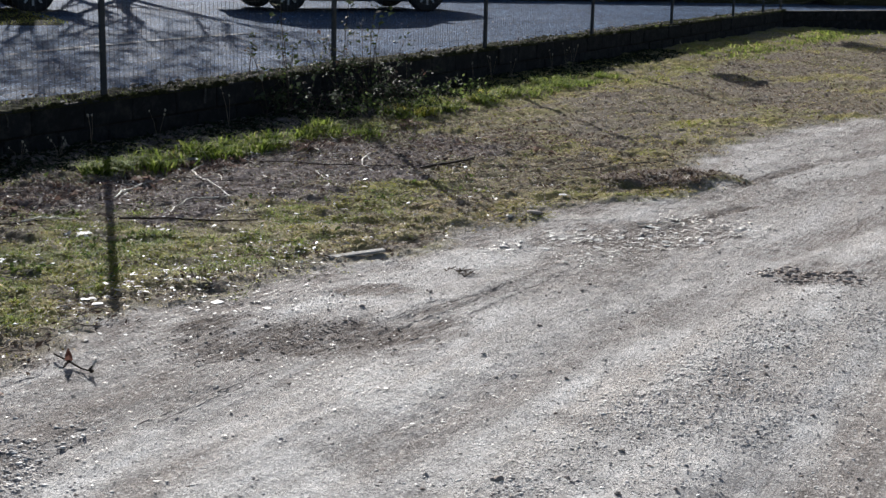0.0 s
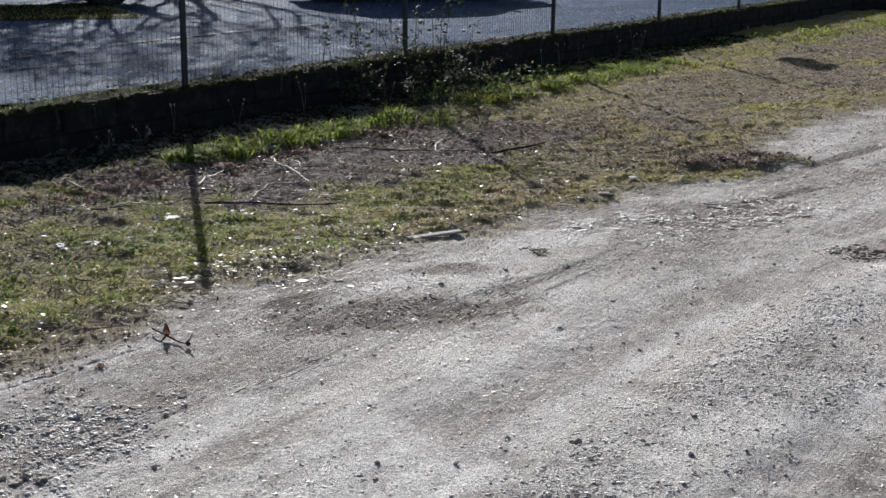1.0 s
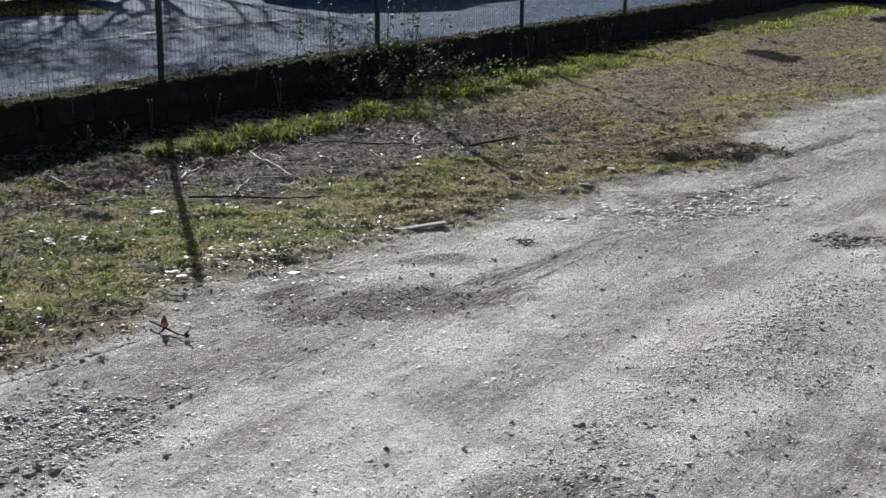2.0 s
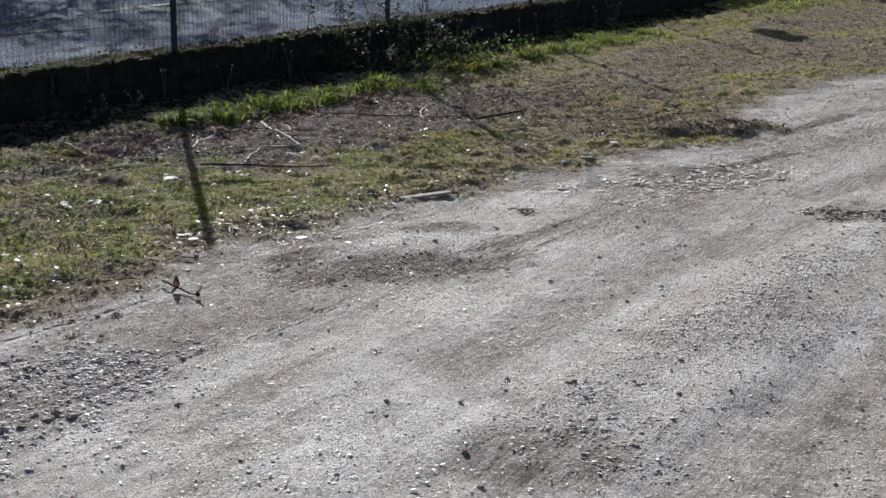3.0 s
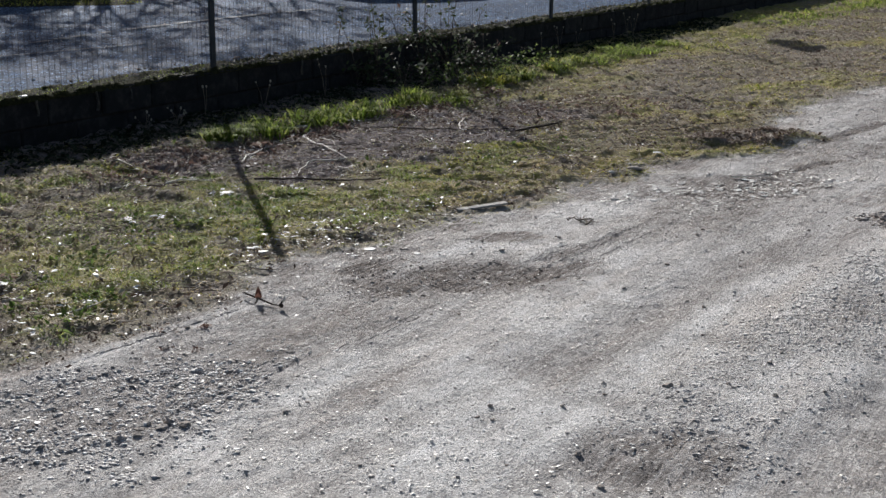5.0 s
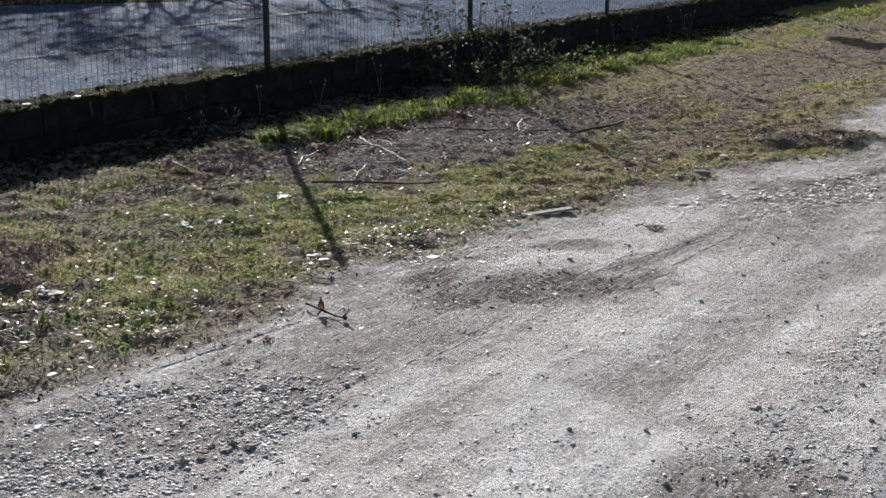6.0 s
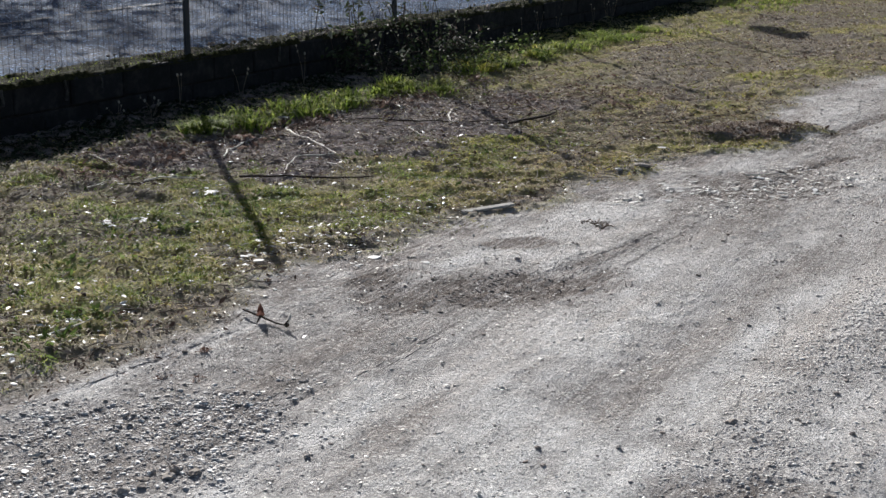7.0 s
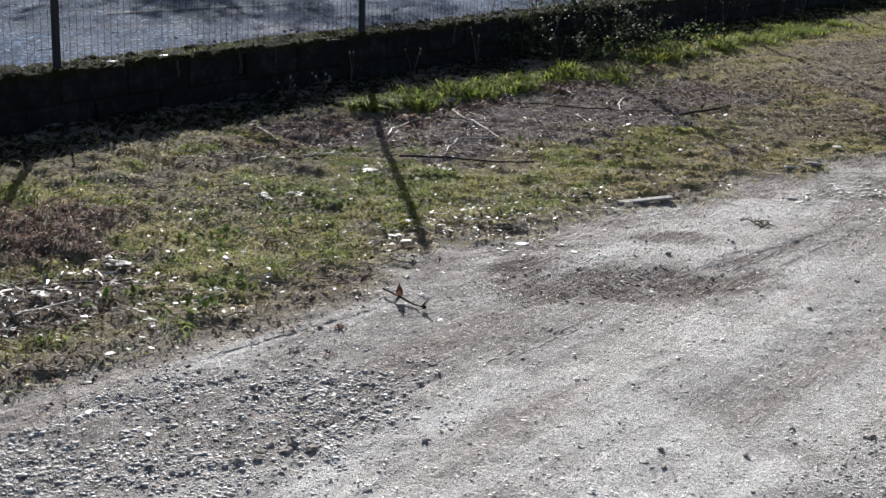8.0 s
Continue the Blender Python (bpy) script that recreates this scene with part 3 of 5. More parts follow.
while k < 56:
    run = q.choice((1, 2, 3, 5)) if k < 14 else q.choice((4, 6, 9))
    paint_line(lane[k:k + run + 1], q.uniform(0.06, 0.12))
    k += run + q.choice((1, 1, 2))
paint_line(arc((5.6, 10.7), (7.5, 10.40), 0.0, 6), 0.05)

# ---- low wall ----
def chipped_block(length, depth, height, seed):
    """A worn block with rounded, uneven edges, its centre at the origin."""
    r = random.Random(seed)
    bm = bmesh.new()
    bmesh.ops.create_cube(bm, size=1)
    for v in bm.verts:
        v.co = Vector((v.co.x * (length - 0.007) + r.uniform(-0.006, 0.006), v.co.y * depth + r.uniform(-0.007, 0.007), v.co.z * (height - 0.008) + r.uniform(-0.004, 0.004)))
    bmesh.ops.bevel(bm, geom=list(bm.edges), offset=r.uniform(0.008, 0.016), segments=1, affect="EDGES")
    me = bpy.data.meshes.new("block")
    bm.to_mesh(me)
    bm.free()
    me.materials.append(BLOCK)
    return me


BLOCK_L, BLOCK_H = 0.5, 0.19
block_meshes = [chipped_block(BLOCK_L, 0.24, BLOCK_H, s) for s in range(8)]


def low_wall(name, start, direction, length, label):
    turn = math.atan2(direction.y, direction.x)
    ob = base(name, Matrix.Translation((start.x, start.y, 0)) @ Matrix.Rotation(turn, 4, "Z"), label, "wall", kind="structure")
    bm = bmesh.new()
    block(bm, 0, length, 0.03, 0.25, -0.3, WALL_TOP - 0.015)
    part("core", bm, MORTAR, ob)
    count = int(length / BLOCK_L)
    for row in range(3):
        for i in range(count + 1):
            x = (i + (0.5 if row % 2 else 0.0)) * BLOCK_L
            if x + BLOCK_L / 2 > length + 0.2:
                continue
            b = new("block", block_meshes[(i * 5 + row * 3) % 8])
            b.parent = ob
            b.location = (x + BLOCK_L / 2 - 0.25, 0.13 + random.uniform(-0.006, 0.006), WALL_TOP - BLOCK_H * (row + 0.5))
    return ob


north = low_wall("wall_north", Vector((-5.0, WALL_Y)), Vector((1, 0)), 29.0, "low wall of worn concrete blocks, shade in their colour, mossy top")
low_wall("wall_east", CORNER + Vector((0.05, -0.02)), ROAD_DIR, 9.0, "low block wall, shade in its colour, running off along the road")

# pale lime streaks run down from the joints under the top
LIME = rocky("pale_lime", (0.045, 0.043, 0.039), (0.09, 0.086, 0.079), (0.19, 0.183, 0.17), 50, 0.4)
for x, drop, wide in ((4.69, 0.13, 0.016), (4.14, 0.10, 0.02), (7.08, 0.12, 0.014), (5.02, 0.09, 0.01)):
    q = random.Random(int(x * 100))
    bm = bmesh.new()
    rows = []
    for k in range(9):
        t = k / 8
        w = wide * (1 - 0.55 * t) * q.uniform(0.6, 1.2) / 2
        c = x + 5.0 + 0.006 * math.sin(5 * t + x)
        z = WALL_TOP - 0.012 - drop * t
        rows.append([bm.verts.new((c - w, -0.002, z)), bm.verts.new((c, -0.007 - 0.004 * t, z)), bm.verts.new((c + w, -0.002, z)), bm.verts.new((c, 0.02, z))])
    for a, b in zip(rows, rows[1:]):
        for k in range(4):
            bm.faces.new((a[k], a[(k + 1) % 4], b[(k + 1) % 4], b[k]))
    bm.faces.new(rows[0])
    bm.faces.new(list(reversed(rows[-1])))
    bmesh.ops.recalc_face_normals(bm, faces=list(bm.faces))
    part("lime_streak", bm, LIME, north, "pale lime streak below the wall top")

# moss, dirt and crumbs along the top of the wall
mx, my = np.arange(-5, 24.2, 0.03), np.arange(WALL_Y + 0.004, WALL_Y + 0.52, 0.028)
X, Y = np.meshgrid(mx, my, indexing="ij")
edge = smooth(0.0, 0.03, Y - WALL_Y) * (1 - smooth(0.30, 0.52, Y - WALL_Y + 0.25 * (fbm(X, Y, 2.0, 81) - 0.5)))
lump = 0.004 + 0.014 * np.clip(fbm(X, Y, 3.5, 82) - 0.36, 0, 1) * 2 + 0.085 * np.clip(fbm(X, Y, 16, 83) - 0.42, 0, 1)
Z = WALL_TOP - 0.02 + edge * (lump + 0.012)
idx = np.arange(X.size).reshape(X.shape)
quads = np.stack((idx[:-1, :-1], idx[1:, :-1], idx[1:, 1:], idx[:-1, 1:]), -1).reshape(-1, 4)
moss_me = fast_mesh("moss", np.stack((X, Y, Z), -1).reshape(-1, 3), quads)
thing("moss", moss_me, MOSS, "lumpy green-brown moss and dirt on the wall top", "moss", kind="stuff")
n = 2600
px, py = rng.uniform(-2, 24, n), WALL_Y + 0.02 + np.abs(rng.normal(0.12, 0.14, n))
keep = fbm(px, py, 1.2, 84) > 0.42
px, py = px[keep], py[keep]
size = rng.lognormal(math.log(0.009), 0.5, len(px))
pos = np.stack((px, py, WALL_TOP + 0.018 + size * 0.3), -1)
me = scatter("wall_crumbs", OCTA_V, OCTA_F, pos, size, rng.uniform(0, 6.28, len(px)), np.stack([np.ones(len(px)), rng.uniform(0.6, 1, len(px)), rng.uniform(0.4, 0.8, len(px))], -1))
thing("wall_crumbs", me, GRIT_DARK, "small dark crumbs of stone and soil on the wall top", "rubble", kind="stuff")


n = 5200
px, py = rng.uniform(-1.5, 24, n), WALL_Y + 0.004 + np.abs(rng.normal(0.0, 0.15, n))
keep = rng.random(n) < 0.25 + 0.75 * smooth(0.4, 0.6, fbm(px, py, 1.1, 85))
px, py = px[keep], py[keep]
size = rng.lognormal(math.log(0.009), 0.5, len(px))
pos = np.stack((px, py, WALL_TOP + 0.006 + size * 0.25), -1)
me = scatter("moss_lumps", OCTA_V, OCTA_F, pos, size, rng.uniform(0, 6.28, len(px)), np.stack([np.ones(len(px)), rng.uniform(0.6, 1, len(px)), rng.uniform(0.5, 0.9, len(px))], -1))
thing("moss_lumps", me, MOSS_LUMPS, "small dark green cushions of moss on the wall", "moss", kind="stuff")


# pale grit added on the asphalt in place of its glints
n = 10000
px, py = rng.uniform(2.5, 19, n), 8.7 + 7.0 * rng.random(n) ** 1.3
size = rng.lognormal(math.log(0.0042), 0.45, n)
pos = np.stack((px, py, ROAD_Z + 0.012 * (fbm(px, py, 0.3, 70) - 0.5) + size * 0.3), -1)
me = scatter("road_grit", OCTA_V, OCTA_F, pos, size, rng.uniform(0, 6.28, n), np.stack([np.ones(n), rng.uniform(0.6, 1, n), rng.uniform(0.4, 0.9, n)], -1))
thing("road_grit", me, GLINT_GRIT, "bluish grit added for the glints of the worn asphalt", "gravel", kind="stuff")


# ---- fence ----
def fence_post(parent, x, y, height=1.22):
    bm = bmesh.new()
    block(bm, -0.026, 0.026, -0.004, 0.003, -0.05, height, 0.0015)
    block(bm, -0.004, 0.004, 0.0032, 0.034, -0.05, height, 0.0015)
    post = part("post", bm, STEEL, parent)
    post.location = (x, y, WALL_TOP - 0.003)
    return post


def wire_panel(parent, x0, y0, direction, length, height=1.14):
    rods = Pile()
    w = 0.00075
    square = np.array([(-w, -w), (w, -w), (w, w), (-w, w)])
    ring = np.array([(0, 1, 5, 4), (1, 2, 6, 5), (2, 3, 7, 6), (3, 0, 4, 7)])
    for i in range(1, int(length / 0.05)):
        s = i * 0.05
        low = np.column_stack((s + square[:, 0], square[:, 1], np.full(4, 0.0)))
        bend = 0.006 * math.sin(s * 7.0)
        high = low + np.array((bend * 0.3, bend, height))
        rods.add(np.vstack((low, high)), ring)
    for k in range(0, int(height / 0.1) + 1):
        z = 0.02 + k * 0.1
        a = np.column_stack((np.full(4, 0.0), square[:, 0] + 0.003, z + square[:, 1]))
        rods.add(np.vstack((a, a + np.array((length, 0, 0)))), ring)
    me = rods.mesh("wire_mesh")
    me.materials.append(WIRE)
    ob = new("wire_mesh", me)
    ob.parent = parent
    ob.location = (x0, y0, WALL_TOP + 0.01)
    ob.rotation_euler = (0, 0, math.atan2(direction.y, direction.x))
    return ob


fence = base("fence", Matrix.Identity(4), "dark steel posts with welded wire mesh on the low wall", "fence", kind="structure")
for i in range(-2, 7):
    wire_panel(fence, 3.0 * i + 3.0, POST_Y - 0.012, Vector((1, 0)), 3.0)
    fence_post(fence, 3.0 * i + (3.26 if i < 1 else 3.0), POST_Y, 1.30 if i == 2 else 1.22)
fence_post(fence, 22.75, POST_Y)
fence_post(fence, 24.0, POST_Y + 0.03)
for i in range(3):
    p = CORNER + ROAD_DIR * 3.0 * (i + 1)
    fence_post(fence, p.x, p.y + 0.12)
    q = CORNER + ROAD_DIR * 3.0 * i
    wire_panel(fence, q.x, q.y + 0.12, ROAD_DIR, 3.0)


def fence_sign(x, width):
    bm = bmesh.new()
    block(bm, -width / 2, width / 2, -0.002, 0.002, 0, 0.44, 0.001)
    ob = base("fence_sign", pose(x, POST_Y - 0.03, 0.88), "plain metal sign plate wired to the fence", "sign", "signs on the fence")
    part("plate", bm, SIGN, ob)
    for sx in (-1, 1):
        for z in (0.05, 0.39):
            bm = bmesh.new()
            bmesh.ops.create_cone(bm, cap_ends=True, segments=8, radius1=0.008, radius2=0.008, depth=0.022)
            bm.transform(Matrix.Translation((sx * (width / 2 - 0.05), 0.008, z)) @ Matrix.Rotation(math.pi / 2, 4, "X"))
            part("bolt", bm, WIRE, ob)


fence_sign(16.67, 0.68)
fence_sign(23.35, 0.9)


# ---- cars ----
def wheel(parent, x, y, side, radius=0.31):
    bm = bmesh.new()
    prof = [(radius * 0.66, -0.09), (radius * 0.93, -0.095), (radius, -0.07), (radius, 0.07), (radius * 0.93, 0.095), (radius * 0.66, 0.09)]
    seg = 36
    rings = [[bm.verts.new((r * math.cos(2 * math.pi * k / seg), w, r * math.sin(2 * math.pi * k / seg))) for r, w in prof] for k in range(seg)]
    for k in range(seg):
        a, b = rings[k], rings[(k + 1) % seg]
        for i in range(len(prof)):
            j = (i + 1) % len(prof)
            bm.faces.new((a[i], a[j], b[j], b[i]))
    hub = base("wheel", pose(x, y, radius), "", "")
    hub.parent = parent
    part("tyre", bm, RUBBER, hub, "", True)
    bm = bmesh.new()
    bmesh.ops.create_cone(bm, cap_ends=True, segments=28, radius1=radius * 0.66, radius2=radius * 0.66, depth=0.05)
    bm.transform(Matrix.Translation((0, side * 0.02, 0)) @ Matrix.Rotation(math.pi / 2, 4, "X"))
    part("brake_disc", bm, TRIM, hub)
    bm = bmesh.new()
    for k in range(10):
        m = Matrix.Rotation(2 * math.pi * k / 10, 4, "Y")
        block(bm, -0.014, 0.014, side * 0.065 - 0.012, side * 0.065 + 0.012, 0.03, radius * 0.66, 0.004, m)
    bmesh.ops.create_cone(bm, cap_ends=True, segments=20, radius1=0.06, radius2=0.05, depth=0.03, matrix=Matrix.Translation((0, side * 0.066, 0)) @ Matrix.Rotation(math.pi / 2, 4, "X"))
    part("rim", bm, RIM, hub, "silver alloy spokes")
    return hub


def car(name, m, paint, label):
    """A small hatchback, 3.9 m long, with its front towards +x, standing on z = 0."""
    ob = base(name, m, label, "car", "cars on the road")
    # hull: a row of cross sections from tail to nose
    stations = [(-1.92, 0.62, 0.45, 0.95, 0.62), (-1.86, 0.76, 0.26, 0.98, 0.70), (-1.5, 0.83, 0.20, 0.97, 0.76), (-0.6, 0.85, 0.19, 0.93, 0.79), (0.4, 0.85, 0.19, 0.92, 0.79),
                (1.1, 0.84, 0.20, 0.88, 0.77), (1.6, 0.81, 0.22, 0.78, 0.72), (1.86, 0.72, 0.26, 0.68, 0.62), (1.96, 0.55, 0.40, 0.58, 0.5)]
    bm = bmesh.new()
    rows = []
    for x, w, z0, z1, wt in stations:
        half = [(w * 0.86, z0), (w, z0 + 0.10), (w * 1.0, (z0 + z1) / 2), (w * 0.97, z1 - 0.08), (wt, z1)]
        rows.append([bm.verts.new((x, y, z)) for y, z in half] + [bm.verts.new((x, -y, z)) for y, z in reversed(half)])
    for a, b in zip(rows, rows[1:]):
        for i in range(10):
            j = (i + 1) % 10
            bm.faces.new((a[i], b[i], b[j], a[j]))
    bm.faces.new(rows[0])
    bm.faces.new(list(reversed(rows[-1])))
    body = part("body", bm, paint, ob, "", True)
    cab = [(-1.80, 0.70, 0.95), (-1.45, 0.62, 1.42), (-0.5, 0.62, 1.50), (0.25, 0.60, 1.44), (0.98, 0.70, 0.90)]
    bm = bmesh.new()
    rows = [[bm.verts.new((x, w, z)), bm.verts.new((x, w * 0.9, z + 0.015)), bm.verts.new((x, -w * 0.9, z + 0.015)), bm.verts.new((x, -w, z))] for x, w, z in cab]
    for a, b in zip(rows, rows[1:]):
        for i in range(3):
            bm.faces.new((a[i], a[i + 1], b[i + 1], b[i]))
    part("roof", bm, paint, ob, "", True)
    for s in (-1, 1):
        for pts in (((-1.72, 0.95), (-1.40, 1.38), (-0.55, 1.45), (-0.55, 0.93)), ((-0.48, 0.93), (-0.48, 1.45), (0.22, 1.40), (0.88, 0.91))):
            bm = bmesh.new()
            bm.faces.new([bm.verts.new((x, s * (0.775 - (z - 0.9) * 0.28), z)) for x, z in pts])
            bmesh.ops.solidify(bm, geom=list(bm.faces), thickness=0.012)
            part("side_window", bm, TRIM, ob, "dark glass")
        bm = bmesh.new()
        block(bm, -0.85, 0.85, s * 0.80 - 0.03, s * 0.80 + 0.03, 0.17, 0.29, 0.015)
        part("sill", bm, TRIM, ob)
        bm = bmesh.new()
        block(bm, 1.62, 1.86, s * 0.62 - 0.12, s * 0.62 + 0.09, 0.60, 0.73, 0.03)
        part("headlight", bm, LAMP, ob)
        bm = bmesh.new()
        block(bm, -1.93, -1.80, s * 0.60 - 0.09, s * 0.60 + 0.09, 0.70, 0.92, 0.03)
        part("tail_light", bm, TAIL, ob)
        bm = bmesh.new()
        block(bm, 0.72, 0.86, s * 0.90 - 0.08, s * 0.90 + 0.08, 0.93, 1.05, 0.03)
        part("mirror", bm, paint, ob)
        for x in (-1.2, 1.2):
            wheel(ob, x, s * 0.74, s)
    bm = bmesh.new()
    block(bm, 1.70, 1.97, -0.66, 0.66, 0.20, 0.36, 0.04)
    part("front_bumper", bm, TRIM, ob)
    bm = bmesh.new()
    block(bm, -1.95, -1.72, -0.68, 0.68, 0.22, 0.46, 0.04)
    part("rear_bumper", bm, TRIM, ob)
    return ob


def on_road(x, y, heading):
    return Matrix.Translation((x, y, ROAD_Z + 0.004)) @ Matrix.Rotation(heading, 4, "Z")


road_turn = math.atan2(ROAD_DIR.y, ROAD_DIR.x)
car("car", on_road(17.95, 14.12, road_turn), CAR_PAINT, "dark hatchback with silver rims on the asphalt road")
car("car", on_road(12.75, 17.65, road_turn), CAR_PAINT_B, "dark red hatchback parked beside the road on grass")

# ---- grass strip under the parked car and far verge ----
def turf_bank(name, centre, length, depth, height, turn, label):
    u, v = np.linspace(-length / 2, length / 2, int(length / 0.12)), np.linspace(-depth / 2, depth / 2, 30)
    U, V = np.meshgrid(u, v, indexing="ij")
    rise = smooth(0, 0.16, 1 - np.abs(V) / (depth / 2) + 0.25 * (fbm(U, V, 1.2, 55) - 0.5)) * smooth(0, 0.06, 1 - np.abs(U) / (length / 2))
    W = -0.03 + rise * (height + 0.03) + 0.05 * rise * (fbm(U, V, 3, 56) - 0.5)
    idx = np.arange(U.size).reshape(U.shape)
    quads = np.stack((idx[:-1, :-1], idx[1:, :-1], idx[1:, 1:], idx[:-1, 1:]), -1).reshape(-1, 4)
    me = fast_mesh(name, np.stack((U, V, W), -1).reshape(-1, 3), quads)
    ob = thing(name, me, MOSS, label, "grass verge", kind="structure")
    ob.matrix_world = Matrix.Translation((*centre, ROAD_Z)) @ Matrix.Rotation(turn, 4, "Z")
    return ob


turf_bank("verge", (10.3, 17.3), 6.0, 3.6, 0.03, road_turn, "thin grass and dirt beside the road")
far_turn = math.atan2(-0.78, 0.62)
turf_bank("far_bank", (27.3, 11.6), 34.0, 3.0, 0.55, far_turn, "dark grassy bank along the far side of the road")

# ---- bare trees beyond the road, known by their shadows ----
def bare_tree(x, y, height, seed, leafy=0.0, top=0.0):
    r = random.Random(seed)
    ob = base("tree", pose(x, y, ROAD_Z - 0.05), "ivy-clad winter tree beyond the road" if leafy else "bare winter tree beyond the road", "tree", "trees beyond the road")
    limbs, leaves = Pile(), Pile()

    def grow(p, d, length, radius, depth):
        pts, rad = [p], [radius]
        for i in range(4):
            d = (d + Vector((r.uniform(-1, 1), r.uniform(-1, 1), r.uniform(-0.4, 0.6))) * 0.16).normalized()
            pts.append(pts[-1] + d * length / 4)
            rad.append(radius * (1 - 0.11 * (i + 1)))
        limbs.add(*tube(pts, rad, 3 if depth > 3 else 5))
        if depth > 3 and pts[-1].z < top and r.random() < leafy:
            for k in range(7):
                size = r.uniform(0.05, 0.12)
                c = pts[-1] + Vector((r.gauss(0, 0.16), r.gauss(0, 0.16), r.gauss(0, 0.16)))
                m = Matrix.LocRotScale(c, Euler((r.uniform(0, 6.28), r.uniform(0, 6.28), r.uniform(0, 6.28))), (size, size, size))
                leaves.add([m @ Vector(v) for v in ((-1, 0, 0), (0, 0.5, 0.15), (1, 0, 0), (0, -0.5, 0.15))], [(0, 3, 1), (1, 3, 2)])
        if depth < 7:
            for k in range(r.choice((2, 3, 3))):
                at = r.choice((2, 3, 4))
                turn = Vector((r.uniform(-1, 1), r.uniform(-1, 1), r.uniform(0.0, 0.9))).normalized()
                grow(pts[at], (d + turn * 0.95).normalized(), length * r.uniform(0.62, 0.8), rad[at] * 0.62, depth + 1)

    v, f = tube([(0, 0, 0), (0.03, 0.02, height * 0.12), (0.06, 0.0, height * 0.28)], [0.26, 0.2, 0.17], 10)
    me = fast_mesh("trunk", v, f)
    me.materials.append(TRUNK)
    new("trunk", me).parent = ob
    for k in range(4):
        a = k * 1.6 + r.random()
        grow(Vector((0.06, 0, height * 0.28)), Vector((math.cos(a) * 0.6, math.sin(a) * 0.6, 1)).normalized(), height * 0.28, 0.11, 1)
    me = limbs.mesh("branches")
    me.materials.append(TRUNK)
    new("branches", me).parent = ob
    if leafy:
        me = leaves.mesh("leaves")
        me.materials.append(TREE_LEAF)
        crown = new("leaves", me)
        crown.parent = ob
        crown["kind"] = "stuff"


bare_tree(24.2, 26.4, 10.2, 3, 0.15, 8.0)
bare_tree(20.4, 27.4, 9.6, 8)
bare_tree(22.9, 23.3, 8.8, 5)
bare_tree(19.6, 22.4, 8.0, 11, 0.22, 6.1)

# ---- loose stones ----
def on_ground(x, y, lift=0.0):
    return float(ground_z(np.array([x]), np.array([y]))[0]) + lift


def gravel_points(n, x0, x1, y0, y1, seed):
    r = np.random.default_rng(seed)
    x, y = r.uniform(x0, x1, n), r.uniform(y0, y1, n)
    keep = r.random(n) > masks(x, y)[0] * 0.97
    return x[keep], y[keep], r


def stones(name, material, label, n, area, seed, mean, spread, weight, tmpl=(ICO_V, ICO_F), round_=(0.18, 0.38)):
    x, y, r = gravel_points(n, *area, seed)
    dry = 1 - 0.8 * masks(x, y)[2] if material is GRIT and "pebbles" not in name else 1.0
    keep = r.random(len(x)) < weight(x, y) * dry
    x, y = x[keep], y[keep]
    k = len(x)
    size = np.clip(r.lognormal(math.log(mean), spread, k), 0.002, 3.0 * mean)
    sq = np.stack((np.ones(k), r.uniform(0.6, 1.0, k), r.uniform(*round_, k)), -1)
    pos = np.stack((x, y, ground_z(x, y) + size * 0.04), -1)
    me = scatter(name, tmpl[0], tmpl[1], pos, size, r.uniform(0, 6.28, k), sq, 0.25)
    smooth_faces(me)
    thing(name, me, material, label, "gravel", kind="stuff")


def band(x, y):
    stony = streak(x, y, 1.3, 3.0, 9.0, 2.4, 0.36)
    left = blob(x, y, 0.65, 4.8, 0.6, 0.4, -0.1)
    return 0.22 + 0.35 * smooth(0.4, 0.65, fbm(x * 0.5, y * 1.5, 2.0, 23)) + 0.85 * np.maximum(stony, left)


stones("gravel", GRIT, "loose pale grey gravel on the track", 130000, (0.0, 7.0, 1.8, 5.6), 31, 0.0030, 0.5, band, (OCTA_V, OCTA_F))
stones("gravel", GRIT, "sparse grey gravel farther along the track", 20000, (7.0, 14.0, 1.0, 4.8), 32, 0.007, 0.45, lambda x, y: 0.3 + 0.3 * smooth(0.4, 0.6, fbm(x, y, 1.5, 24)))
stones("pebbles", GRIT, "dense patch of rounded pebbles beside the verge", 42000, (-0.1, 1.7, 4.0, 5.2), 36, 0.0040, 0.55, lambda x, y: 0.65 * blob(x, y, 0.62, 4.76, 0.95, 0.45, -0.15) * smooth(0.22, 0.55, fbm(x, y, 3.5, 39)), round_=(0.22, 0.42))
stones("pebbles", GRIT, "broken gravel along the crown of the track", 90000, (0.8, 6.5, 2.2, 3.5), 37, 0.0034, 0.55, lambda x, y: 0.85 * streak(x, y, 1.3, 3.0, 5.0, 2.86, 0.33) * smooth(0.34, 0.6, fbm(x, y, 3, 38)) * (1 - 0.5 * blob(x, y, 1.3, 3.06, 0.36, 0.28)), (OCTA_V, OCTA_F), (0.2, 0.42))
stones("crumbs", GRIT_DARK, "dark crumbs and bark in a damp hollow", 3000, (4.6, 5.5, 2.6, 3.5), 61, 0.0085, 0.55, lambda x, y: 0.75 * blob(x, y, 5.0, 3.02, 0.30, 0.19, -1.45), round_=(0.15, 0.4))
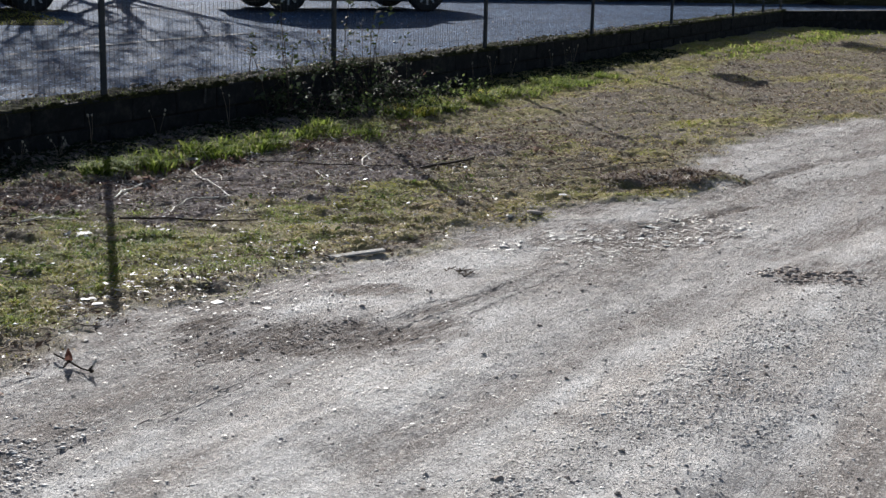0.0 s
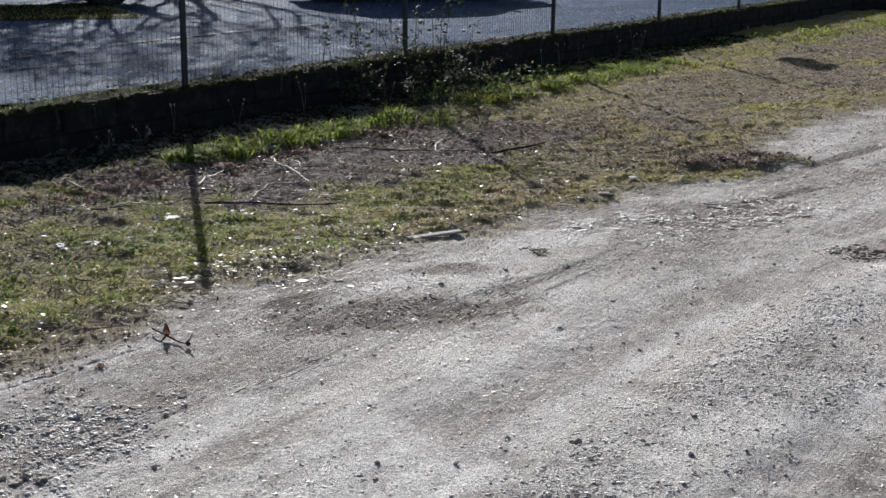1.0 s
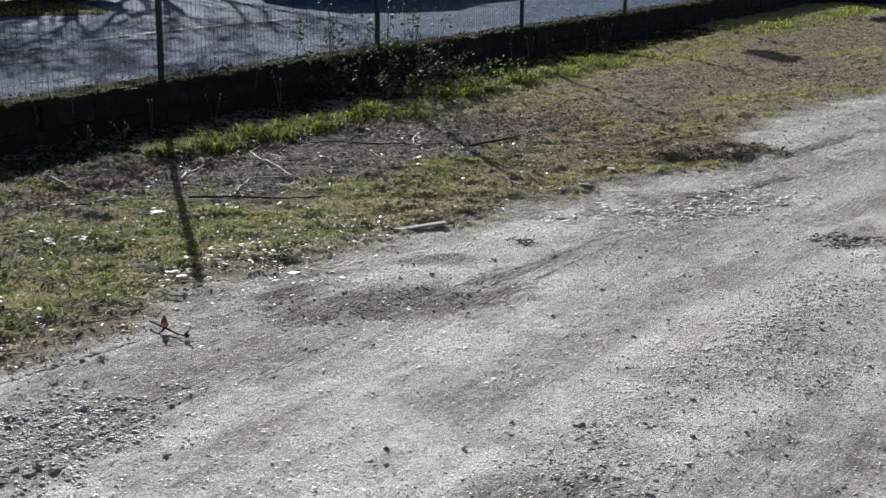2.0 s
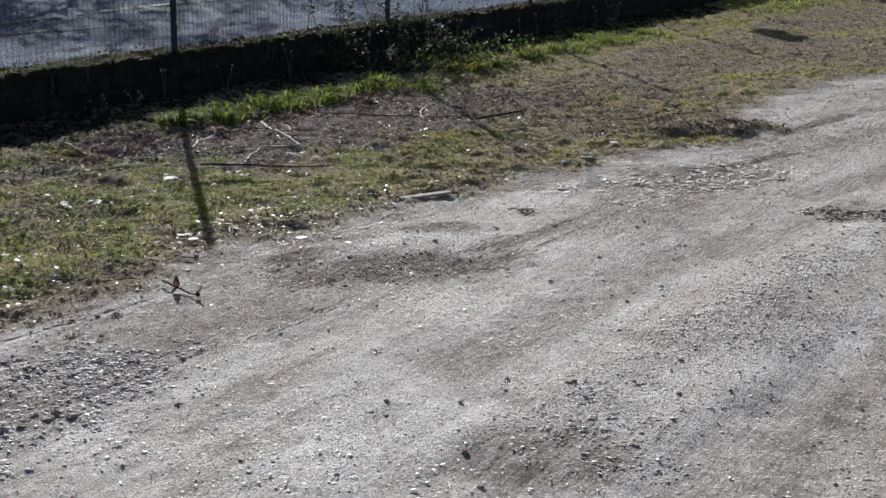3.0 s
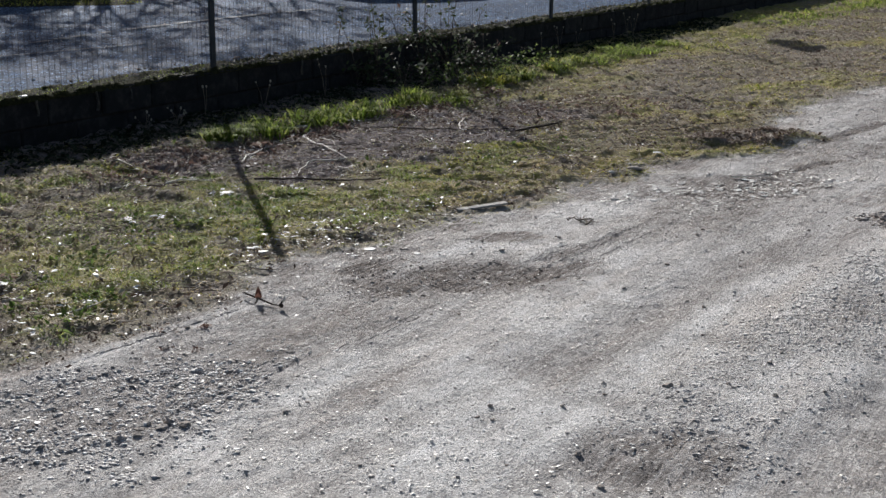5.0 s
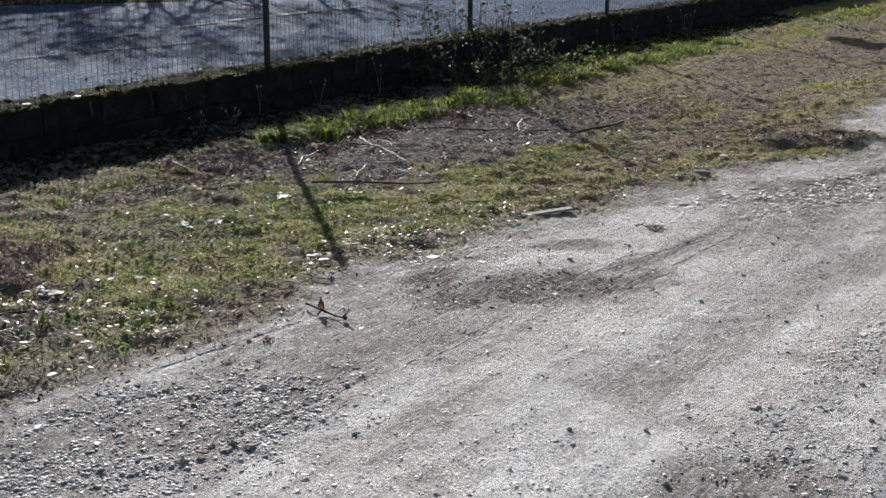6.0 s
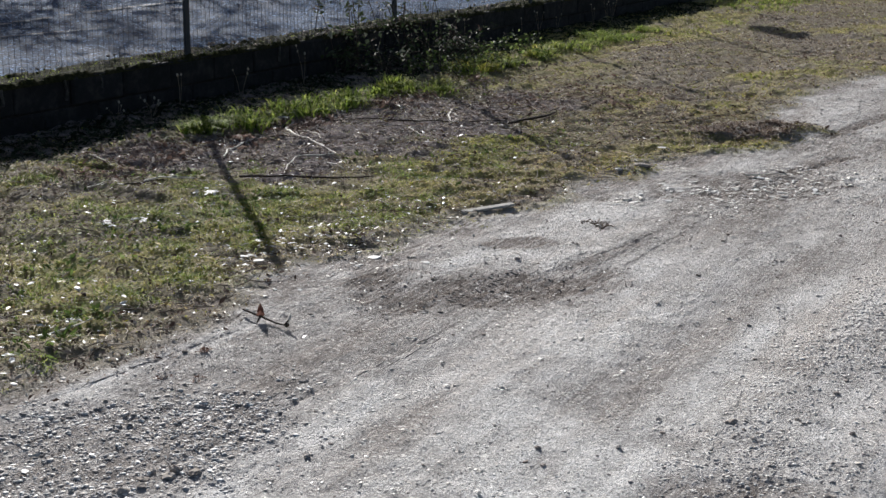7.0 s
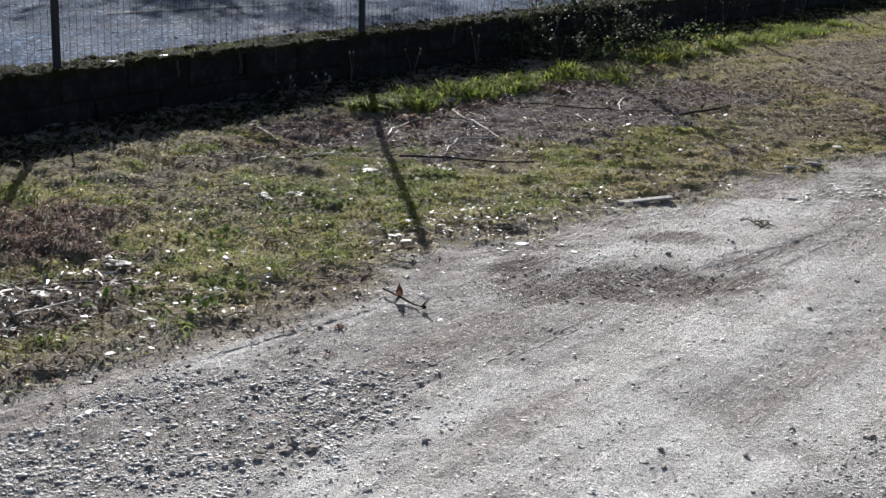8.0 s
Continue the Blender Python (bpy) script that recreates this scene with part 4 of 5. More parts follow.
stones("crumbs", GRIT_DARK, "broken dark earth in the wheel rut", 7000, (2.3, 4.3, 4.0, 5.0), 62, 0.0036, 0.45, lambda x, y: 0.5 * blob(x, y, 2.88, 4.53, 0.70, 0.38, -0.9), round_=(0.3, 0.6))
stones("coarse_gravel", GRIT, "coarse rounded gravel between the wheel tracks", 9000, (0.1, 7.5, 1.8, 5.5), 33, 0.0043, 0.42, lambda x, y: band(x, y) * 0.75 - 0.08, (ICO_V, ICO_F))
stones("crumbs", GRIT_DARK, "dark earth crumbs on the gravel track", 8000, (0.0, 8.0, 1.8, 5.5), 34, 0.0036, 0.5,
       lambda x, y: 0.10 + 0.9 * masks(x, y)[2] * smooth(0.3, 0.6, fbm(x, y, 5, 25)))


def stone_mesh(seed, flat, pointed):
    r = random.Random(seed)
    bm = bmesh.new()
    bmesh.ops.create_icosphere(bm, subdivisions=2, radius=1.0)
    for v in bm.verts:
        k = 1 + r.uniform(-pointed, pointed)
        v.co = Vector((v.co.x * k, v.co.y * k * 0.78, v.co.z * k * flat))
    me = bpy.data.meshes.new("stone")
    bm.to_mesh(me)
    bm.free()
    if pointed < 0.2:
        smooth_faces(me)
    return me


pebble_meshes = [stone_mesh(s, 0.4, 0.10) for s in range(6)]
for me in pebble_meshes:
    me.materials.append(PEBBLE)
CLOD = object_material("earth_clod", ((0.0, (0.31, 0.27, 0.235)), (0.6, (0.43, 0.385, 0.345)), (1.0, (0.56, 0.52, 0.48))), 0.95)
clod_meshes = [stone_mesh(20 + s, 0.6, 0.28) for s in range(5)]
for me in clod_meshes:
    me.materials.append(CLOD)


def lay(me, name, x, y, size, label, category, group, sink=0.25, flat=1.0):
    ob = new(name, me)
    ob.location = (x, y, on_ground(x, y) + size * flat * (0.36 - sink))
    ob.rotation_euler = (random.uniform(-0.15, 0.15), random.uniform(-0.15, 0.15), random.uniform(0, 6.28))
    ob.scale = (size, size, size * flat)
    return tagged(ob, label, category, group)


# clods and stones that stand out by themselves
for x, y, s in ((0.84, 4.48, 0.024), (0.80, 4.53, 0.018), (0.66, 4.51, 0.020), (1.42, 4.98, 0.014), (1.88, 3.22, 0.021), (1.83, 3.43, 0.014),
                (1.35, 3.60, 0.012), (1.22, 3.25, 0.014), (1.20, 4.20, 0.012), (3.36, 4.60, 0.016),
                (1.50, 2.84, 0.014), (1.04, 3.10, 0.016), (2.0, 3.05, 0.014), (2.3, 3.0, 0.013), (0.62, 4.75, 0.016), (0.5, 4.6, 0.014)):
    lay(random.choice(clod_meshes), "clod", x, y, s * 0.82, "dark crumbly clod of earth on the gravel", "clod", "clods on the track")
for x, y, s in ((5.06, 3.12, 0.018), (4.96, 3.05, 0.014), (5.12, 3.02, 0.016), (5.0, 2.96, 0.014)):
    lay(random.choice(clod_meshes), "clod", x, y, s, "dark clod in a damp hollow of the track", "clod", "clods on the track")
pale_stone = pebble_meshes[1].copy()
pale_stone.materials.clear()
pale_stone.materials.append(CHIP)
for x, y, s in ((0.75, 4.52, 0.022), (0.80, 4.47, 0.026), (0.85, 4.42, 0.02), (0.66, 4.53, 0.02), (0.71, 4.49, 0.016)):
    lay(random.choice(clod_meshes), "clod", x, y, s, "flat dark clod pressed into the gravel", "clod", "clods on the track", 0.2, 0.5)
lay(pale_stone, "stone", 4.77, 4.62, 0.028, "grey stone with a pale top beside the verge", "stone", "loose stones", 0.2, 0.6)
dark_stone = pebble_meshes[2].copy()
dark_stone.materials.clear()
dark_stone.materials.append(CLOD)
lay(dark_stone, "stone", 5.60, 4.83, 0.052, "dark rounded stone at the verge", "stone", "loose stones", 0.0, 0.65)
lay(pebble_meshes[3], "stone", 5.45, 4.92, 0.02, "small yellowish stone at the verge", "stone", "loose stones", -0.1)
r = random.Random(51)
made = 0
while made < 85:
    x, y = r.uniform(0.3, 5.0), r.uniform(2.2, 5.1)
    if r.random() < float(band(np.array([x]), np.array([y]))[0]) - 0.25 + (0.2 if made > 60 else 0) and float(masks(np.array([x]), np.array([y]))[0][0]) < 0.2:
        lay(r.choice(clod_meshes), "clod", x, y, r.uniform(0.005, 0.010), "dark crumbly clod of earth on the gravel", "clod", "clods on the track", 0.05)
        made += 1
r = random.Random(5)
made = 0
while made < 170:
    x, y = r.uniform(0.3, 5.5), r.uniform(2.0, 5.3)
    if r.random() < float(band(np.array([x]), np.array([y]))[0]) and float(masks(np.array([x]), np.array([y]))[0][0]) < 0.3:
        lay(r.choice(pebble_meshes), "stone", x, y, r.uniform(0.005, 0.009), "small grey stone lying on the gravel", "stone", "loose stones", 0.45)
        made += 1

# ---- pale chips along the verge ----
def chip_mesh(seed):
    r = random.Random(seed)
    bm = bmesh.new()
    n = r.choice((4, 5, 6, 7))
    wide = r.uniform(0.3, 0.8)
    pts = [(math.cos(2 * math.pi * k / n) * r.uniform(0.45, 1.15), math.sin(2 * math.pi * k / n) * r.uniform(0.55, 1.15) * wide) for k in range(n)]
    lo = [bm.verts.new((x, y, -0.05)) for x, y in pts]
    hi = [bm.verts.new((x * 0.9, y * 0.88, 0.05 + r.uniform(-0.03, 0.05))) for x, y in pts]
    c = bm.verts.new((0, 0, 0.09))
    bm.faces.new(list(reversed(lo)))
    for k in range(n):
        j = (k + 1) % n
        bm.faces.new((lo[k], lo[j], hi[j], hi[k]))
        bm.faces.new((hi[k], hi[j], c))
    me = bpy.data.meshes.new("chip")
    bm.to_mesh(me)
    bm.free()
    me.materials.append(CHIP)
    return me


chip_meshes = [chip_mesh(s) for s in range(14)]


def chip(x, y, size, tilt=0.12):
    ob = new("stone_chip", random.choice(chip_meshes))
    low = np.array([-0.7, 0, 0.7]) * size
    ob.location = (x, y, float(ground_z(x + low, y + low).min()) + 0.04 * size + 0.003 + 0.012 * float(masks(np.array([x]), np.array([y]))[0][0]))
    ob.rotation_euler = (random.uniform(-tilt, tilt), random.uniform(-tilt, tilt), random.uniform(0, 6.28))
    ob.scale = (size, size, size * 0.5)
    tagged(ob, "flat white chip of stone on the ground", "stone chip", "white chips")


for x, y, s in ((2.79, 5.64, 0.045), (2.77, 5.55, 0.05), (3.01, 5.72, 0.04), (3.17, 5.71, 0.035), (3.30, 5.27, 0.034), (3.07, 5.16, 0.045), (3.12, 4.92, 0.03),
                (2.35, 5.23, 0.028), (2.50, 5.16, 0.02), (2.01, 5.21, 0.026), (2.93, 5.15, 0.03), (0.64, 5.09, 0.03), (0.80, 5.28, 0.022), (0.63, 4.83, 0.026),
                (0.98, 5.39, 0.035), (1.59, 5.91, 0.042), (1.50, 6.20, 0.035), (1.16, 5.71, 0.042), (1.55, 5.63, 0.026), (1.93, 6.12, 0.024), (3.73, 6.5, 0.03),
                (4.20, 5.85, 0.032), (6.19, 4.91, 0.05), (5.28, 4.60, 0.04), (5.43, 4.46, 0.035), (5.34, 4.20, 0.045), (5.72, 4.17, 0.06), (5.28, 3.92, 0.04),
                (5.52, 3.81, 0.045), (5.94, 3.85, 0.035), (4.86, 4.19, 0.03), (5.38, 3.72, 0.035)):
    chip(x, y, s * 0.8)
r = random.Random(11)
for x0, x1, y0, y1, count, s0, s1 in ((3.1, 4.2, 5.15, 5.75, 62, 0.008, 0.022), (0.4, 2.8, 5.0, 6.1, 42, 0.008, 0.02), (2.6, 3.4, 5.0, 5.8, 18, 0.010, 0.022),
                                      (1.0, 2.0, 5.6, 6.4, 12, 0.012, 0.03), (2.2, 7.0, 5.3, 6.3, 50, 0.008, 0.02), (1.6, 4.6, 5.5, 7.4, 60, 0.007, 0.02)):
    for k in range(count):
        chip(r.uniform(x0, x1), r.uniform(y0, y1), r.uniform(s0, s1) * r.uniform(0.55, 0.9), 0.25)

for x0, y0 in ((3.75, 6.55), (2.99, 6.46), (3.1, 6.42), (4.05, 6.3), (2.82, 5.6), (3.0, 5.5), (1.3, 5.55), (5.0, 7.3)):
    for k in range(7):
        chip(x0 + r.gauss(0, 0.06), y0 + r.gauss(0, 0.05), r.uniform(0.01, 0.026), 0.3)

for k in range(30):
    t = r.random()
    chip(5.0 + 0.8 * t + r.gauss(0, 0.13), 4.6 - 1.0 * t + r.gauss(0, 0.13), r.uniform(0.018, 0.042), 0.08)

# flakes too many to tell apart
FLAKE_V = np.array([(1, 0.1, 0), (0.35, 0.6, 0.02), (-0.5, 0.5, 0), (-1, -0.1, 0.02), (-0.3, -0.6, 0), (0.6, -0.45, 0.02), (0, 0, 0.09), (0, 0, -0.08)], float)
FLAKE_F = np.array([f for k in range(6) for f in ((k, (k + 1) % 6, 6), ((k + 1) % 6, k, 7))])


def flakes(label, n, area, weight, mean, seed, tilt=0.16, thick=(0.5, 1.2), slim=(0.35, 1.0)):
    q = np.random.default_rng(seed)
    x, y = q.uniform(area[0], area[1], n), q.uniform(area[2], area[3], n)
    keep = q.random(n) < weight(x, y)
    x, y = x[keep], y[keep]
    k = len(x)
    size = np.minimum(q.lognormal(math.log(mean), 0.4, k), mean * 2.3)
    pos = np.stack((x, y, ground_z(x, y) + 0.003 + size * 0.1 + 0.008 * masks(x, y)[0]), -1)
    me = scatter("stone_flakes", FLAKE_V, FLAKE_F, pos, size, q.uniform(0, 6.28, k), np.stack((np.ones(k), q.uniform(*slim, k), q.uniform(*thick, k)), -1), tilt)
    thing("stone_flakes", me, CHIP_ISLANDS, label, "stone flakes", kind="stuff")


flakes("flat white flakes of stone strewn on the track", 2400, (4.5, 6.4, 3.5, 4.75), lambda x, y: 0.7 * streak(x, y, 4.5, 4.5, 6.2, 3.75, 0.36) * smooth(0.35, 0.55, fbm(x, y, 2.5, 97)) + 0.05, 0.0155, 98, 0.08, (0.15, 0.4), (0.25, 0.6))
flakes("white flakes and shards on the bare soil", 1200, (3.6, 8.2, 5.8, 7.6), lambda x, y: 0.3 * masks(x, y)[1], 0.012, 99, 0.3)
flakes("tiny pale flakes pressed into the gravel", 60000, (0.1, 7.5, 1.8, 5.4), lambda x, y: (1 - masks(x, y)[0]) * (0.05 + 0.20 * smooth(0.42, 0.66, fbm(x, y, 1.2, 100))), 0.0058, 101, 0.12, (0.2, 0.5))
flakes("pale flakes on the gravel farther along", 3000, (7.5, 13.0, 1.5, 4.6), lambda x, y: 0.5 * (1 - masks(x, y)[0]), 0.009, 102, 0.12)

# two chips lying on the wall top
for x, size in ((3.66, 0.06), (4.08, 0.05)):
    ob = new("stone_chip", random.choice(chip_meshes))
    ob.matrix_world = Matrix.Translation((x, WALL_Y + 0.05, WALL_TOP + 0.022)) @ Matrix.Diagonal((size, size * 0.8, size, 1))
    tagged(ob, "flat white chip of stone on the mossy wall", "stone chip", "white chips")

flakes("white bits and shards along the verge edge", 900, (2.6, 4.6, 5.0, 5.9), lambda x, y: 0.5 * blob(x, y, 3.6, 5.42, 0.85, 0.3, -0.15), 0.011, 103, 0.3)
flakes("white bits strewn through the verge", 1500, (0.5, 7.0, 5.1, 7.4), lambda x, y: 0.3 * masks(x, y)[0], 0.009, 104, 0.35)

# ---- tyre marks pressed into the track ----
q = random.Random(23)
marks = Pile()
for x0, y0, x1, y1 in ((1.72, 4.43, 2.45, 4.412), (1.78, 4.395, 2.22, 4.378), (3.15, 4.30, 4.4, 4.245), (3.5, 4.16, 4.9, 4.11), (3.3, 4.27, 3.9, 4.25),
                       (1.3, 4.585, 1.62, 4.562), (1.25, 5.145, 1.95, 5.065), (7.2, 4.16, 8.5, 3.97), (7.3, 4.10, 8.4, 3.93), (5.85, 4.08, 6.6, 3.86)):
    steps = max(4, int((x1 - x0) / 0.03))
    run = []
    for k in range(steps + 1):
        t = k / steps
        x, y = x0 + (x1 - x0) * t, y0 + (y1 - y0) * t + q.uniform(-0.003, 0.003)
        run.append((x, y, on_ground(x, y)))
        if len(run) > 2 and (q.random() < 0.12 or k == steps):
            marks.add(*tube(run, [q.uniform(0.001, 0.0024) for p in run], 5))
            run = []
for k in range(17):
    x, y = 2.66 + 0.031 * k, 4.565 - 0.003 * k
    marks.add(*tube([(x - 0.008, y - 0.024, on_ground(x, y - 0.024)), (x, y, on_ground(x, y)), (x + 0.010, y + 0.024, on_ground(x, y + 0.024))], [0.0025, 0.0042, 0.0025], 5))
for off in (-0.075, -0.05, -0.02, 0.015, 0.04, 0.075):
    x0 = 2.95 + q.uniform(-0.15, 0.15)
    run = [(x0 + 0.04 * k, 4.43 + off - 0.165 * (x0 - 2.95 + 0.04 * k) + q.uniform(-0.003, 0.003)) for k in range(q.choice((16, 21, 26)))]
    marks.add(*tube([(x, y, on_ground(x, y)) for x, y in run], [q.uniform(0.0004, 0.0014) for p in run], 5))
thing("tyre_marks", marks.mesh("tyre_marks"), PRESSED, "thin ridges of tyre marks pressed into damp gravel", "tyre marks", kind="stuff")

# ---- grass ----
def blades(name, material, label, x, y, height, width, lean, seed, foot=None, sections=2):
    """Grass: each blade a bent, tapering strip."""
    r = np.random.default_rng(seed)
    n = len(x)
    a = r.uniform(0, 2 * math.pi, n)
    h = height * r.uniform(0.5, 1.3, n)
    w = width * r.uniform(0.6, 1.3, n)
    reach = h * lean * r.uniform(0.2, 1.4, n)
    z = (ground_z(x, y) if foot is None else foot) - 0.004
    b = a + r.normal(0, 0.6, n) + math.pi / 2
    ux, uy = np.cos(b) * w / 2, np.sin(b) * w / 2
    dx, dy = np.cos(a) * reach, np.sin(a) * reach
    rows = []
    for t in (0.0, 0.55):
        s = 1 - 0.35 * t
        px, py, pz = x + dx * t * t, y + dy * t * t, z + h * (t - 0.12 * t * t * lean)
        rows += [np.stack((px - ux * s, py - uy * s, pz), -1), np.stack((px + ux * s, py + uy * s, pz), -1)]
    rows.append(np.stack((x + dx, y + dy, z + h * (1 - 0.32 * min(lean, 2))), -1))
    verts = np.stack(rows, 1).reshape(-1, 3)
    f = np.array([(0, 1, 3), (0, 3, 2), (2, 3, 4)])
    faces = (f[None] + (np.arange(n) * 5)[:, None, None]).reshape(-1, 3)
    thing(name, fast_mesh(name, verts, faces), material, label, "grass", kind="stuff")


r = np.random.default_rng(40)
def turf_points(n, x0, x1, y1=8.3, far=False):
    x = r.uniform(x0, x1, n)
    y = r.uniform(3.4, y1, n)
    m = masks(x, y)
    green = smooth(0.36, 0.62, fbm(x, y, 1.6, 77))
    keep = r.random(n) < m[0] * (1 - 0.93 * m[1]) * (0.35 + 0.65 * green)
    return x[keep], y[keep]


def greener(x, y):
    g = smooth(0.44, 0.58, fbm(x, y, 1.4, 78)) - 0.4 * smooth(5.5, 7.5, x) * (1 - smooth(6.6, 7.3, y)) + 0.25 * blob(x, y, 3.6, 5.85, 2.2, 0.3, -0.12) - 0.9 * blob(x, y, 4.9, 5.38, 1.9, 0.36, -0.12) + 0.4 * blob(x, y, 2.9, 6.45, 1.9, 0.95)
    return r.random(len(x)) < np.clip(g, 0.08, 0.92)


x, y = turf_points(260000, 0.2, 8.0)
g = greener(x, y)
blades("turf", GREEN, "short patchy green turf on the verge", x[g], y[g], 0.020, 0.006, 2.6, 41)
blades("dry_turf", TURF, "short straw coloured dry turf on the verge", x[~g], y[~g], 0.018, 0.005, 3.0, 411)
x, y = turf_points(80000, 8.0, 24.0)
g = greener(x, y)
blades("turf", GREEN, "short green turf farther along the verge", x[g], y[g], 0.028, 0.007, 2.4, 42)
blades("dry_turf", TURF, "dry turf farther along the verge", x[~g], y[~g], 0.024, 0.007, 2.8, 421)


def tuft_row(count, x0, x1, y0, y1, per, spread, seed, shy=1.6):
    q = np.random.default_rng(seed)
    cx, cy = q.uniform(x0, x1, count), q.uniform(y0, y1, count)
    keep = q.random(count) > masks(cx, cy)[1] * shy
    cx, cy = cx[keep], cy[keep]
    n = len(cx) * per
    return np.repeat(cx, per) + q.normal(0, spread, n), np.minimum(np.repeat(cy, per) + q.normal(0, spread, n), 8.33)


x, y = tuft_row(34, 5.4, 7.75, 7.42, 7.72, 34, 0.04, 43, 0.0)
blades("tall_grass", TALL, "tall green grass tufts at the foot of the wall", x, y, 0.135, 0.0115, 1.25, 44)
x, y = tuft_row(26, 5.4, 8.3, 7.36, 7.7, 40, 0.05, 243, 0.0)
blades("tall_grass", GREEN, "low coarse grass between the tall tufts", x, y, 0.07, 0.009, 1.9, 244)
x, y = tuft_row(6, 4.85, 5.25, 7.58, 7.7, 100, 0.04, 143, 0.0)
blades("tall_grass", TALL, "drooping dome of coarse green grass below the wall", x, y, 0.12, 0.008, 1.6, 144)
x, y = tuft_row(60, 8.6, 13.5, 7.4, 7.85, 44, 0.06, 45, 0.5)
blades("tall_grass", TALL, "bright green grass along the wall's shadow", x, y, 0.10, 0.009, 1.8, 46)
x, y = tuft_row(70, 17.0, 26.0, 6.9, 7.7, 30, 0.16, 47)
blades("tall_grass", TALL, "tall green grass near the corner of the wall", x, y, 0.10, 0.014, 1.7, 48)
x, y = tuft_row(230, 0.9, 5.2, 5.4, 7.5, 60, 0.045, 49)
blades("grass_tufts", TALL, "low green tufts in the verge", x, y, 0.045, 0.0042, 2.1, 50)
x, y = tuft_row(50, 2.5, 7.0, 5.6, 6.2, 46, 0.06, 51)
blades("grass_tufts", GREEN, "low mossy green tufts in front of the bare patch", x, y, 0.032, 0.0042, 2.1, 52)
x, y = tuft_row(22, 6.9, 7.5, 4.4, 4.95, 50, 0.05, 153, 0.0)
blades("grass_tufts", LITTER, "matted dark dead grass on a low soil mound", x, y, 0.05, 0.006, 2.2, 154)
x, y = tuft_row(36, 6.8, 16.0, 5.2, 7.3, 40, 0.09, 53)
blades("grass_tufts", GREEN, "low weeds scattered over the verge", x, y, 0.06, 0.012, 1.6, 54)
x = r.uniform(-2, 24, 5000)
y = WALL_Y + 0.04 + np.abs(r.normal(0.12, 0.12, 5000))
keep = fbm(x, y, 1.0, 86) > 0.5
blades("wall_top_grass", TALL, "short grass and moss on the wall top", x[keep], y[keep], 0.022, 0.005, 1.6, 55, np.full(int(keep.sum()), WALL_TOP + 0.012))
bx, by = r.uniform(-3.0, 3.0, 6000), r.uniform(-1.7, 1.7, 6000)
c, s = math.cos(road_turn), math.sin(road_turn)
blades("verge_grass", GREEN, "grass growing beside the road round the parked car", 10.3 + bx * c - by * s, 17.3 + bx * s + by * c, 0.06, 0.010, 1.6, 56, np.full(6000, ROAD_Z + 0.02))
bx, by = r.uniform(-17, 17, 9000), r.uniform(-1.3, 1.4, 9000)
c, s = math.cos(far_turn), math.sin(far_turn)
blades("bank_grass", GREEN, "long dark grass on the far bank", 27.3 + bx * c - by * s, 11.6 + bx * s + by * c, 0.35, 0.03, 1.0, 57, np.full(9000, ROAD_Z + 0.45))
# straw lying flat
x, y = turf_points(60000, 0.2, 9.0)
blades("straw", SEED, "dry pale straw lying in the turf", x[:9000], y[:9000], 0.024, 0.0032, 3.2, 58)
x, y = r.uniform(4.0, 8.6, 9000), r.uniform(5.9, 7.5, 9000)
keep = r.random(9000) < 0.3 * masks(x, y)[1]
blades("straw", SEED, "dry pale straw lying on the bare soil", x[keep], y[keep], 0.034, 0.0042, 3.2, 258)

# ---- leaf litter ----
LEAF_V = np.array([(-1, 0, 0), (0, 0.45, 0.18), (1, 0, 0.05), (0, -0.45, 0.12)], float)
LEAF_F = np.array([(0, 3, 1), (1, 3, 2)])


def litter(name, label, n, area, weight, mean, seed, material=LITTER, tilt=0.6, slim=(0.3, 1.1)):
    q = np.random.default_rng(seed)
    x, y = q.uniform(area[0], area[1], n), q.uniform(area[2], area[3], n)
    keep = q.random(n) < weight(x, y)
    x, y = x[keep], y[keep]
    k = len(x)
    size = np.minimum(q.lognormal(math.log(mean), 0.45, k), mean * 2.2)
    pos = np.stack((x, y, ground_z(x, y) + 0.004 + size * 0.15), -1)
    me = scatter(name, LEAF_V, LEAF_F, pos, size, q.uniform(0, 6.28, k), np.stack((np.ones(k), q.uniform(*slim, k), q.uniform(0.5, 2, k)), -1), tilt)
    thing(name, me, material, label, "leaf litter", kind="stuff")


litter("leaf_litter", "reddish dead bracken below the tall grass", 2600, (5.0, 7.9, 7.14, 7.5), lambda x, y: smooth(0.45, 0.6, fbm(x, y, 3.0, 91)), 0.022, 261, FERN, 0.9, (0.2, 0.7))
litter("leaf_litter", "brown dead leaves and bark on the bare soil", 60000, (0.3, 9.0, 4.2, 7.72), lambda x, y: 0.16 * masks(x, y)[0] + 0.7 * masks(x, y)[1], 0.011, 60)
litter("leaf_litter", "dead leaves strewn over the farther verge", 56000, (6.5, 22.0, 3.8, 7.6), lambda x, y: 0.3 * masks(x, y)[0] + 0.5 * masks(x, y)[1], 0.0125, 61)
litter("leaf_litter", "rusty brown leaf bits in the farther turf", 26000, (6.8, 20.0, 4.0, 7.4), lambda x, y: 0.55 * masks(x, y)[0] * smooth(0.42, 0.6, fbm(x, y, 0.9, 173)), 0.011, 174, FERN, 0.5)
litter("wood_chips", "pale splinters and bits at the verge's edge", 16000, (0.3, 7.0, 4.6, 7.6),
       lambda x, y: 0.5 * masks(x, y)[0] * np.exp(-((y - verge_edge(x) - 0.25) / 0.3) ** 2) * smooth(0.4, 0.6, fbm(x, y, 1.5, 62)) + 0.03, 0.009, 63, CHIP_BITS)
